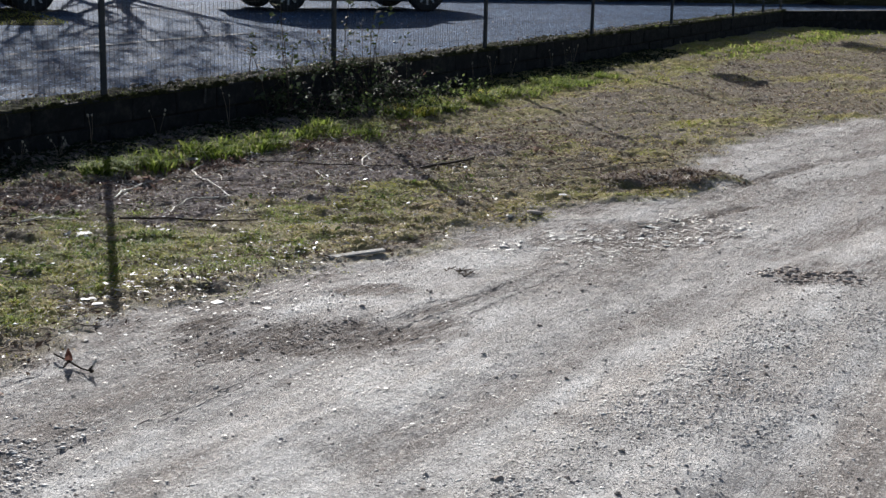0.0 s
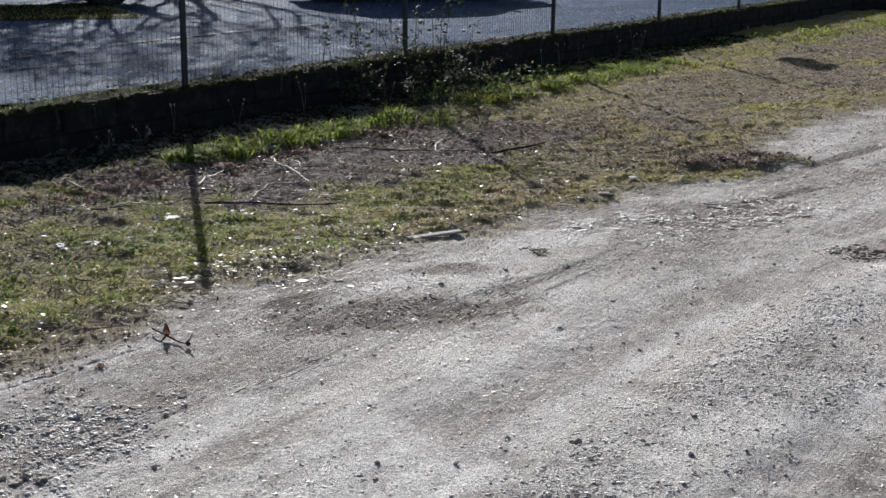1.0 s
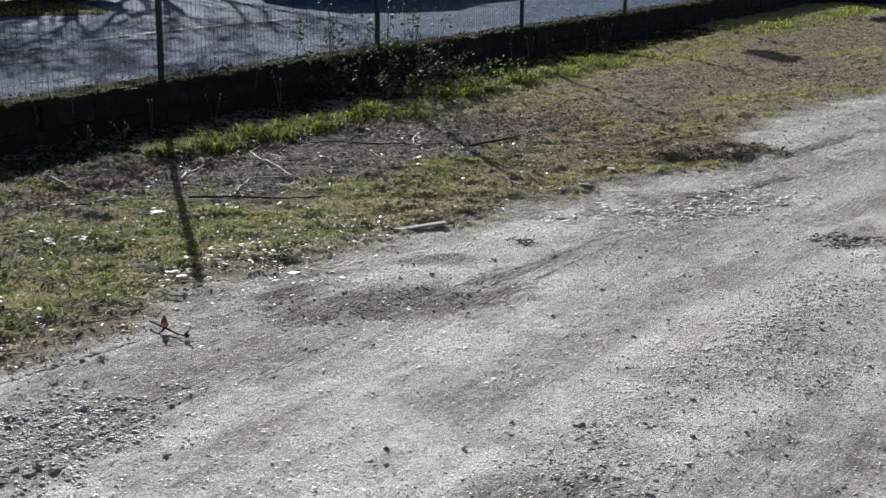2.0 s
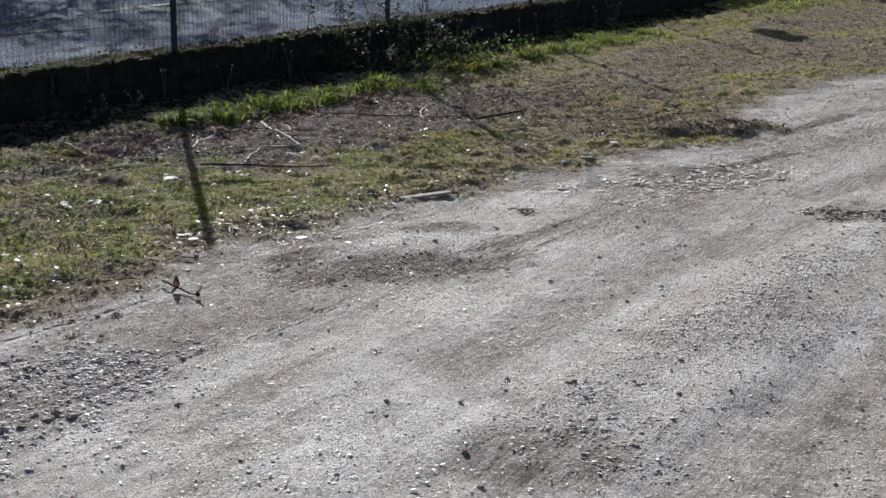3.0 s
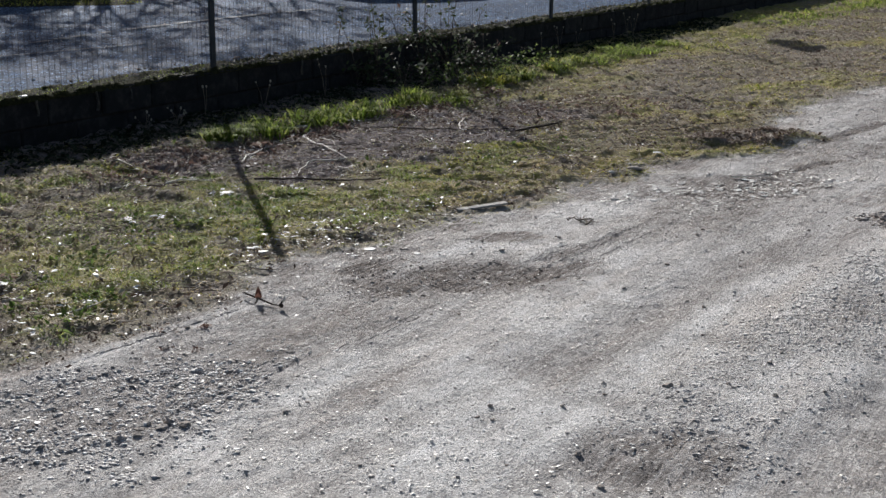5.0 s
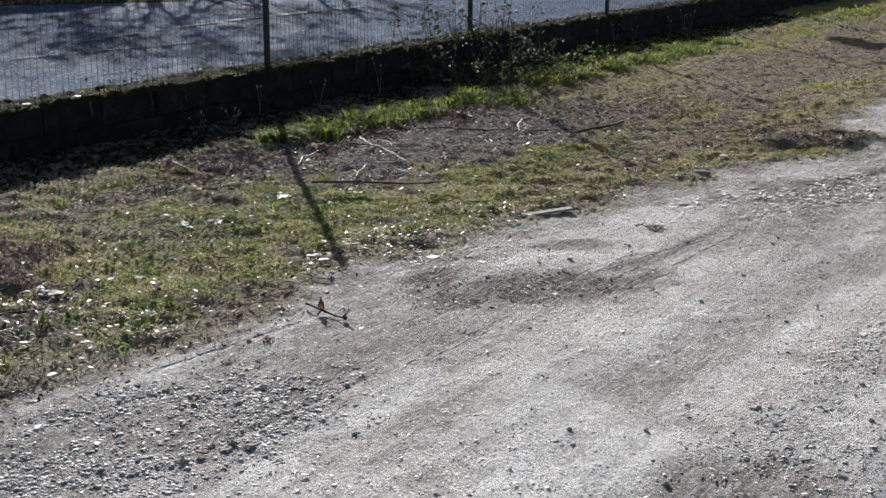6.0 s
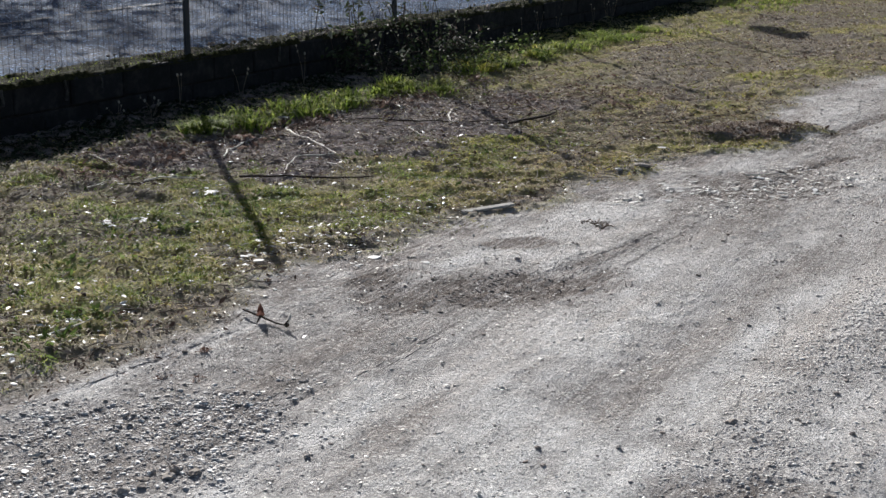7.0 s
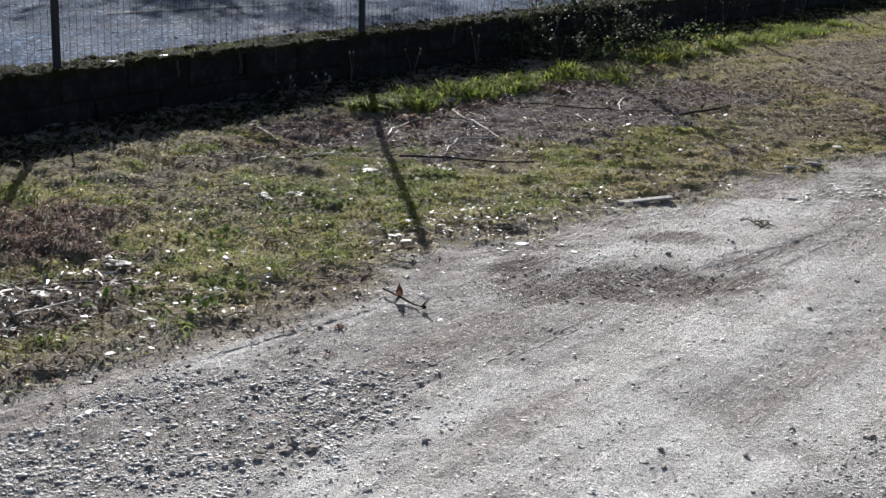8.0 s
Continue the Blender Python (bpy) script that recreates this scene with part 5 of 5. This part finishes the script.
litter("wood_chips", "pale split wood bits in a patch of ash", 5000, (0.5, 2.1, 5.5, 6.4), lambda x, y: 0.4 * blob(x, y, 1.25, 5.99, 0.5, 0.24, 0.3), 0.02, 67, CHIP_BITS, 0.4, (0.1, 0.35))
litter("leaf_litter", "dark charred bits and leaves in a patch of ash", 6000, (0.5, 2.1, 5.5, 6.4), lambda x, y: 0.7 * blob(x, y, 1.25, 5.97, 0.55, 0.3, 0.3), 0.011, 167)
litter("pale_flecks", "pale flecks of straw and paper strewn over the turf", 15000, (0.3, 8.5, 4.8, 7.9), lambda x, y: 0.28 * masks(x, y)[0] * smooth(0.35, 0.6, fbm(x, y, 1.3, 95)), 0.007, 96, CHIP_BITS, 0.5)
litter("bracken", "heap of reddish-brown dead bracken in the verge", 26000, (0.6, 2.6, 6.05, 7.4), lambda x, y: blob(x, y, 1.62, 6.74, 0.62, 0.48, 0.0), 0.0095, 64, FERN, 1.3, (0.2, 0.7))
litter("bracken", "heap of dark dead grass and leaves on a soil mound", 3600, (6.3, 7.9, 4.0, 5.3), lambda x, y: 0.85 * blob(x, y, 7.15, 4.6, 0.5, 0.28, -1.15), 0.014, 68, LITTER, 0.8)
litter("bracken", "reddish dead leaves past the bare soil", 6500, (6.8, 9.9, 5.3, 7.2), lambda x, y: 0.7 * blob(x, y, 8.2, 6.2, 1.1, 0.6, -0.5) * smooth(0.4, 0.55, fbm(x, y, 2.0, 66)), 0.015, 74, FERN, 0.7)
litter("bracken", "brown dead leaves at the end of the soil", 2200, (3.4, 5.0, 6.9, 7.85), lambda x, y: 0.7 * blob(x, y, 4.2, 7.42, 0.62, 0.36, 0.3), 0.014, 75, FERN, 0.7)
litter("leaf_litter", "brown leaf bits in the thin turf", 5000, (2.8, 7.0, 4.9, 5.9), lambda x, y: 0.6 * masks(x, y)[0] * blob(x, y, 4.9, 5.4, 2.0, 0.4, -0.12), 0.010, 76)
for tx, ty in ((1.41, 4.98), (1.45, 4.87), (1.56, 5.13)):
    litter("bracken", "small brown tuft of dead weed on the track", 40, (tx - 0.03, tx + 0.03, ty - 0.02, ty + 0.02), lambda x, y: np.ones(len(x)), 0.005, int(tx * 100), FERN, 1.0)
litter("bracken", "small reddish tuft of dead weed on the track", 60, (1.65, 1.71, 5.0, 5.04), lambda x, y: np.ones(len(x)), 0.006, 69, FERN, 1.2)
litter("bracken", "brown dead leaves under the tall grass", 9000, (3.6, 8.6, 6.9, 7.7), lambda x, y: 0.9 * smooth(0.40, 0.52, fbm(x, y, 2.0, 65)) * np.exp(-((y - 7.34) / 0.15) ** 2), 0.016, 66, FERN, 0.9)

litter("leaf_litter", "brown leaf bits and crumbs along the worn turf edge", 9000, (0.1, 2.7, 5.0, 5.8), lambda x, y: 0.6 * np.exp(-((y - verge_edge(x) - 0.12) / 0.14) ** 2) * smooth(0.3, 0.55, fbm(x, y, 2.5, 168)), 0.0085, 169)
# Dark leaves added over the soil to deepen the wall's shade.
litter("ivy_leaves", "dark low leaves added to deepen the shade under the wall", 46000, (-1.0, 17.0, 7.55, 8.34), lambda x, y: smooth(7.66, 7.86, y + 0.1 * (fbm(x, y, 3.0, 92) - 0.5)) * (0.35 + 0.65 * smooth(0.35, 0.6, fbm(x, y, 2.5, 93))), 0.017, 94, SHADE_LEAF, 0.7)

# small broad leaves, moss and clover that knit the turf
def turf_leaves(x, y, lo, hi):
    m = masks(x, y)
    return m[0] * (1 - 0.9 * m[1]) * np.clip(lo + hi * smooth(0.40, 0.62, fbm(x, y, 1.6, 77)), 0, 1)


litter("turf_leaves", "small green leaves and moss knitted into the turf", 120000, (0.2, 8.0, 4.3, 8.2), lambda x, y: turf_leaves(x, y, 0.12, 0.7) * (1 - 0.75 * blob(x, y, 4.9, 5.4, 1.9, 0.36, -0.12)) * (1 - 0.6 * smooth(5.5, 7.5, x) * (1 - smooth(6.6, 7.2, y))), 0.0068, 70, GREEN, 0.6)
litter("turf_leaves", "small yellowed leaves and straw in the turf", 36000, (0.2, 8.0, 4.3, 8.2), lambda x, y: turf_leaves(x, y, 0.45, -0.2), 0.0085, 71, TURF, 0.7)
litter("turf_leaves", "green leaves in the turf farther along", 40000, (8.0, 22.0, 4.0, 8.2), lambda x, y: turf_leaves(x, y, 0.1, 0.5), 0.010, 72, GREEN, 0.6)
litter("turf_leaves", "yellowed leaves in the turf farther along", 40000, (8.0, 22.0, 4.0, 8.2), lambda x, y: turf_leaves(x, y, 0.26, -0.1), 0.010, 73, TURF, 0.6)

litter("weed_leaves", "small clumps of broad green weed leaves in the turf", 34000, (0.8, 8.0, 5.4, 7.7), lambda x, y: masks(x, y)[0] * (1 - masks(x, y)[1]) * smooth(0.54, 0.64, fbm(x, y, 3.4, 171)) * (1 - 0.7 * smooth(4.8, 6.5, x)), 0.0135, 172, WEED_LEAF, 0.9)

# stalks of the dead bracken
q = random.Random(3)
stalks = Pile()
for k in range(90):
    x, y = 1.62 + q.gauss(0, 0.26), 6.74 + q.gauss(0, 0.2)
    z = on_ground(x, y)
    a = q.uniform(0, 6.28)
    h = q.uniform(0.04, 0.14)
    stalks.add(*tube([(x, y, z - 0.01), (x + 0.03 * math.cos(a), y + 0.03 * math.sin(a), z + h * 0.7), (x + 0.11 * math.cos(a), y + 0.11 * math.sin(a), z + h)], [0.002, 0.0016, 0.0008], 4))
thing("bracken_stalks", stalks.mesh("bracken_stalks"), FERN, "thin reddish stalks of dead bracken", "bracken", kind="stuff")


# ---- sticks ----
def stick(points, radius, material, label, name="stick"):
    """A bent stick lying on the ground through the given places."""
    r = random.Random(int(points[0][0] * 1000))
    pts = []
    for (x0, y0), (x1, y1) in zip(points, points[1:]):
        for k in range(3):
            t = k / 3
            pts.append((x0 + (x1 - x0) * t + r.uniform(-0.003, 0.003), y0 + (y1 - y0) * t + r.uniform(-0.003, 0.003)))
    pts.append(points[-1])
    n = len(pts)
    lift = [radius * 0.6 + 0.003 + 0.010 * math.sin(math.pi * i / (n - 1)) * r.random() for i in range(n)]
    rad = [radius * (0.68 if material is BARK_PALE else 0.6) * (1.0 - 0.45 * i / (n - 1)) * r.uniform(0.9, 1.1) for i in range(n)]
    floor_z = [on_ground(x, y) for x, y in pts]
    floor_z = [max(floor_z[i], sum(floor_z[max(i - 2, 0):i + 3]) / len(floor_z[max(i - 2, 0):i + 3])) for i in range(n)]
    v, f = tube([(x, y, z + l) for (x, y), z, l in zip(pts, floor_z, lift)], rad, 7)
    me = fast_mesh(name, v, f)
    smooth_faces(me)
    thing(name, me, material, label, "stick", "sticks on the verge")


PALE, DARK = "pale barkless stick lying on the bare soil", "dark thin stick lying on the bare soil"
stick([(4.58, 7.07), (4.80, 7.18), (4.99, 7.23), (5.25, 7.24)], 0.009, BARK_PALE, "pale curved stick lying on the bare soil")
stick([(5.25, 7.22), (5.29, 7.17), (5.40, 6.95), (5.50, 6.74)], 0.006, BARK_DARK, DARK)
stick([(5.84, 7.41), (5.62, 7.33), (5.56, 7.26), (5.42, 7.13), (5.24, 6.85), (5.0, 6.55)], 0.010, BARK_PALE, "long pale hooked stick on the bare soil")
stick([(4.99, 6.56), (4.88, 6.68), (4.77, 6.69), (4.56, 6.60), (4.39, 6.51)], 0.008, BARK_PALE, PALE)
stick([(4.48, 6.97), (4.48, 6.75)], 0.006, BARK_DARK, DARK)
stick([(4.10, 6.61), (4.32, 6.45), (4.44, 6.2), (4.6, 6.05)], 0.011, BARK_DARK, "dark straight stick along the edge of the turf")
stick([(3.80, 7.02), (4.02, 6.84)], 0.007, BARK_PALE, PALE)
stick([(6.0, 7.2), (6.18, 7.09), (6.28, 6.68), (6.45, 6.42), (6.69, 6.22)], 0.009, BARK_DARK, "long dark stick lying across the bare soil")
stick([(7.0, 7.39), (6.9, 7.24), (6.8, 7.1)], 0.009, BARK_PALE, "short broken piece of pale branch")
stick([(6.11, 6.65), (5.98, 6.6), (5.88, 6.49), (5.81, 6.41)], 0.006, BARK_PALE, "small pale curled twig")
stick([(6.9, 6.75), (6.6, 6.62), (6.42, 6.5)], 0.009, BARK_PALE, "thick pale branch piece in the soil")
stick([(6.6, 6.15), (7.0, 6.05), (7.3, 6.1)], 0.018, BARK_DARK, "dark twisted root lying on the soil")
stick([(5.6, 7.2), (5.52, 7.02), (5.38, 6.9)], 0.005, BARK_PALE, "thin forked pale twig")
stick([(4.75, 6.45), (4.68, 6.3)], 0.006, BARK_PALE, PALE)
stick([(1.55, 5.62), (1.72, 5.55)], 0.006, BARK_PALE, PALE)
stick([(1.2, 6.1), (1.45, 6.0), (1.6, 5.98)], 0.009, BARK_DARK, "dark stick in a patch of ash and wood bits")
stick([(1.0, 5.9), (1.3, 5.86)], 0.008, BARK_PALE, "pale split stick in a patch of wood bits")
stick([(7.2, 5.3), (7.6, 5.1), (7.9, 4.9)], 0.008, BARK_DARK, "dark twig on the turf beside the track")
stick([(5.7, 4.25), (5.85, 4.05)], 0.007, BARK_PALE, "pale sliver of wood on the track")

stick([(4.09, 7.72), (4.02, 7.52), (3.96, 7.37)], 0.006, BARK_PALE, "pale stick on the edge of the turf")
stick([(3.52, 7.17), (3.70, 7.12)], 0.005, BARK_PALE, "thin pale twig on the edge of the turf")
stick([(3.84, 7.0), (4.0, 6.96), (4.11, 6.9)], 0.005, BARK_PALE, "thin pale twig on the edge of the turf")
stick([(3.62, 7.02), (3.9, 6.95)], 0.006, BARK_DARK, DARK)

# small twigs strewn over the bare soil
q = np.random.default_rng(17)
x, y = q.uniform(0.6, 8.5, 9000), q.uniform(4.3, 7.7, 9000)
keep = (q.random(9000) < 0.10 + 0.8 * masks(x, y)[1]) & (y > verge_edge(x) + 0.1)
x, y = x[keep][:1500], y[keep][:1500]
a, L = q.normal(-0.4, 0.9, len(x)), q.uniform(0.02, 0.13, len(x))
ends = []
for t in (0, 0.5, 1):
    px, py = x + L * t * np.cos(a + 0.3 * t), y + L * t * np.sin(a + 0.3 * t)
    ends.append(np.stack((px, py, ground_z(px, py) + q.uniform(0.004, 0.016, len(x))), -1))
bits = Pile()
for line in np.stack(ends, 1):
    bits.add(*tube(line, [0.0024, 0.0022, 0.0013], 4))
thing("twigs", bits.mesh("twigs"), TWIGS, "short pale and dark twigs strewn over bare soil", "twigs", kind="stuff")

# ---- the forked twig with a dry leaf on the track ----
twig = base("forked_twig", pose(2.08, 5.06, on_ground(2.08, 5.06) + 0.012), "dark forked twig with an upright dry leaf", "twig")
for name, pts, rad in (("stem", [(0.03, 0.10, 0.012), (0.0, 0.0, 0.008), (-0.03, -0.09, 0.004), (-0.05, -0.15, 0.01)], [0.0035, 0.0045, 0.0035, 0.002]),
                       ("fork", [(0.0, 0.0, 0.008), (-0.045, -0.015, -0.002)], [0.005, 0.003]),
                       ("fork", [(-0.045, -0.135, 0.008), (-0.03, -0.15, 0.03)], [0.004, 0.002])):
    v, f = tube(pts, rad, 6)
    me = fast_mesh(name, v, f)
    me.materials.append(BARK_DARK)
    new(name, me).parent = twig
bm = bmesh.new()
for s in (-1, 1):
    vs = [bm.verts.new(p) for p in ((0.0, 0.0, 0.0), (-0.008 * s, 0.013 * s, 0.014), (-0.006 * s, 0.009 * s, 0.036), (0.001, 0.002, 0.060), (0.005, 0.005, 0.03))]
    bm.faces.new(vs)
bmesh.ops.solidify(bm, geom=list(bm.faces), thickness=0.0012)
part("leaf", bm, LEAF_RED, twig, "reddish-brown dry leaf")
bm = bmesh.new()
bmesh.ops.create_icosphere(bm, subdivisions=2, radius=0.009)
for v in bm.verts:
    v.co *= 1 + 0.35 * (vnoise(v.co.x * 200, v.co.y * 200 + v.co.z * 90, 5) - 0.5)
    v.co += Vector((-0.035, -0.14, 0.006))
part("knot", bm, BARK_DARK, twig, "dark woody knot")
v, f = tube([(-0.035, -0.14, 0.012), (-0.03, -0.15, 0.03), (-0.022, -0.147, 0.042), (-0.018, -0.14, 0.034)], [0.004, 0.005, 0.0045, 0.002], 6)
me = fast_mesh("curl", v, f)
me.materials.append(BARK_PALE)
new("curl", me).parent = twig


# ---- small dark weed on the track ----
def track_weed(x, y, seed):
    q = random.Random(seed)
    ob = base("weed", pose(x, y, on_ground(x, y)), "small dark withered weed flat on the gravel", "weed", "weeds on the track")
    for k in range(6):
        a, L = q.uniform(0, 6.28), q.uniform(0.03, 0.075)
        mid, tip = Vector((math.cos(a), math.sin(a), 0)) * L * 0.5, Vector((math.cos(a + 0.3), math.sin(a + 0.3), 0)) * L
        me = fast_mesh("stem", *tube([(0, 0, 0.002), (*mid.xy, q.uniform(0.01, 0.025)), (*tip.xy, q.uniform(0.004, 0.02))], [0.0028, 0.0022, 0.001], 4))
        me.materials.append(TWIGS)
        new("stem", me).parent = ob
        leaf = Pile()
        for j in range(3):
            size = q.uniform(0.007, 0.013)
            m = Matrix.LocRotScale(mid.lerp(tip, j / 2) + Vector((0, 0, 0.014)), Euler((q.uniform(-0.8, 0.8), q.uniform(-0.8, 0.8), q.uniform(0, 6.28))), (size, size, size))
            leaf.add([m @ Vector(p) for p in ((-1, 0, 0), (0, 0.45, 0.2), (1, 0, -0.05), (0, -0.45, 0.2))], [(0, 3, 1), (1, 3, 2)])
        me = leaf.mesh("leaf")
        me.materials.append(TWIGS)
        new("leaf", me).parent = ob


track_weed(4.11, 4.50, 4)
track_weed(4.17, 4.56, 6)

# ---- board ----
bm = bmesh.new()
block(bm, -0.15, 0.15, -0.02, 0.02, 0, 0.012, 0.002)
for v in bm.verts:
    v.co.z += 0.004 * math.sin(v.co.x * 14)
ob = base("board", pose(4.18, 5.14, on_ground(4.18, 5.14) + 0.009, 3.0, -1.0, -33), "short weathered grey board lying at the edge", "board")
part("plank", bm, WOODGREY, ob)

# ---- plastic scraps ----
def scrap(x, y, size, height, seed, label):
    u = np.linspace(-1, 1, 15)
    U, V = np.meshgrid(u, u, indexing="ij")
    rim = 1 - smooth(0.6, 1.05, np.hypot(U, V) + 0.5 * (vnoise(U * 2.2 + seed, V * 2.2, seed) - 0.5))
    W = 0.003 + 0.45 * height * rim * np.abs(fbm(U + seed, V, 2.4, seed, 3) - 0.3) * 2
    keep = rim > 0.08
    idx = np.arange(U.size).reshape(U.shape)
    quads = np.stack((idx[:-1, :-1], idx[1:, :-1], idx[1:, 1:], idx[:-1, 1:]), -1).reshape(-1, 4)
    quads = quads[keep.ravel()[quads].all(1)]
    me = fast_mesh("plastic_scrap", np.stack((U * size, V * size * 0.7, W), -1).reshape(-1, 3), quads)
    ob = thing("plastic_scrap", me, PAPER, label, "litter", "plastic scraps")
    ob.matrix_world = pose(x, y, on_ground(x, y) + 0.006, 0, 0, seed * 37)


scrap(1.68, 6.14, 0.062, 0.012, 3, "crumpled white plastic bag lying in the verge")
scrap(5.87, 7.52, 0.065, 0.02, 4, "torn white plastic scrap beside the tall grass")
scrap(3.75, 6.53, 0.05, 0.022, 5, "crumpled white scrap in the turf")
scrap(2.95, 6.55, 0.05, 0.022, 6, "small greyish white scrap in the turf")
scrap(1.2, 6.0, 0.05, 0.008, 7, "torn pale scrap among wood bits")


# ---- brambles over the wall ----
def bramble(x, y, spread, count, seed, label, reach, tall=1.0, foliage_material=BRAMBLE, full=(2, 4, 5), leaf=1.0):
    q = random.Random(seed)
    ob = base("bramble", pose(x, y, on_ground(x, y)), label, "bramble", "brambles at the wall")
    leaves = Pile()
    for k in range(count):
        a = q.uniform(0, 2 * math.pi)
        p = Vector((q.gauss(0, spread * 0.62), q.gauss(0, 0.15), 0))
        pts, rad = [], []
        L = q.uniform(0.25, 1.25) * reach
        rise = (0.3 + 1.35 * q.random() ** 1.8) * tall
        for i in range(9):
            t = i / 8
            pts.append(p + Vector((math.cos(a) * L * t, math.sin(a) * L * t * 0.35 + 0.12 * t, rise * 0.9 * (t - 0.62 * t * t) + 0.02 * q.random())))
            rad.append(0.0042 * (1 - 0.65 * t))
        me = fast_mesh("cane", *tube(pts, rad, 4))
        me.materials.append(BARK_DARK)
        new("cane", me).parent = ob
        for i in range(1, 9):
            for s in range(q.choice(full)):
                c = pts[i] + Vector((q.gauss(0, 0.03), q.gauss(0, 0.03), q.gauss(0, 0.025)))
                size = q.uniform(0.010, 0.026) * leaf
                m = Matrix.LocRotScale(c, Euler((q.uniform(-0.9, 0.9), q.uniform(-0.9, 0.9), q.uniform(0, 6.28))), (size, size * q.uniform(0.9, 1.5), size))
                leaves.add([m @ Vector(v) for v in ((-1, 0, 0), (0, 0.45, 0.2), (1, 0, -0.05), (0, -0.45, 0.2))], [(0, 3, 1), (1, 3, 2)])
    me = leaves.mesh("leaves")
    me.materials.append(foliage_material)
    foliage = new("leaves", me)
    foliage.parent = ob
    foliage["kind"] = "stuff"
    return ob


bramble(8.9, 8.05, 0.5, 22, 1, "dark bramble bush climbing over the low wall", 0.75, 1.0, BRAMBLE, (1, 2, 4))
bramble(9.5, 8.0, 0.35, 12, 2, "dark bramble with dry pale leaves at the wall", 0.5, 0.7, BRAMBLE, (1, 2, 3))
bramble(7.95, 8.3, 0.3, 20, 3, "thin bramble canes leaning on the wire mesh", 0.55, 1.6, BRAMBLE, (1, 2, 4), 1.35)
bramble(9.25, 8.3, 0.28, 16, 5, "thin bramble canes reaching over the wall top", 0.5, 1.55, BRAMBLE, (1, 2, 4), 1.35)
for k, (x, y) in enumerate(((8.2, 7.98), (8.6, 7.93), (9.05, 7.9), (9.5, 7.95))):
    bramble(x, y, 0.3, 16, 11 + k, "dense low bramble leaves in the wall's shadow", 0.32, 0.45, BRAMBLE, (0, 1, 3))


for k, (x, y) in enumerate(((8.35, 7.72), (8.8, 7.70), (9.25, 7.66), (9.7, 7.68), (10.3, 7.62))):
    bramble(x, y, 0.26, 9, 31 + k, "low green leafy weeds in front of the brambles", 0.24, 0.3, WEED_LEAF, (0, 2, 3))
x, y = tuft_row(22, 8.7, 11.4, 7.42, 7.74, 40, 0.035, 343, 0.0)
blades("tall_grass", GREEN, "yellowish grass tufts among the leafy weeds", x, y, 0.11, 0.011, 1.2, 344)
x, y = tuft_row(1, 7.75, 7.76, 7.3, 7.31, 260, 0.07, 61, 0.0)
blades("grass_tufts", TALL, "dense rounded tussock at the edge of the soil", x, y, 0.10, 0.006, 1.5, 62)


# ---- dry weeds in front of the wall ----
def weed(x, y, height, seed, label):
    q = random.Random(seed)
    ob = base("dry_weed", pose(x, y, on_ground(x, y) - 0.01), label, "weed", "dry weeds at the wall")
    for k in range(q.choice((2, 3, 4))):
        a = q.uniform(0, 6.28)
        tip = Vector((math.cos(a) * 0.07, math.sin(a) * 0.05, height * q.uniform(0.7, 1.05)))
        me = fast_mesh("stem", *tube([(0, 0, 0), tuple(tip * 0.5 + Vector((0.01, 0, 0.02))), tuple(tip)], [0.002, 0.0015, 0.001], 4))
        me.materials.append(TWIGS)
        stem = new("stem", me)
        stem.parent = ob
        bm = bmesh.new()
        bmesh.ops.create_icosphere(bm, subdivisions=1, radius=q.uniform(0.005, 0.009), matrix=Matrix.Translation(tip) @ Matrix.Diagonal((1, 1, 1.5, 1)))
        part("seed_head", bm, SEED, stem)


for k, (x, y, h) in enumerate(((11.75, 8.2, 0.30), (11.35, 8.22, 0.25), (12.1, 8.15, 0.22), (13.2, 8.15, 0.3), (13.5, 8.1, 0.32), (13.8, 8.15, 0.28), (5.2, 8.1, 0.12), (16.8, 7.9, 0.2), (5.3, 8.2, 0.16), (5.62, 8.2, 0.30), (4.9, 8.15, 0.14), (6.22, 8.12, 0.22), (7.1, 8.15, 0.3), (8.0, 7.95, 0.24))):
    weed(x, y, h, k, "dry stalks with pale seed heads before the wall")
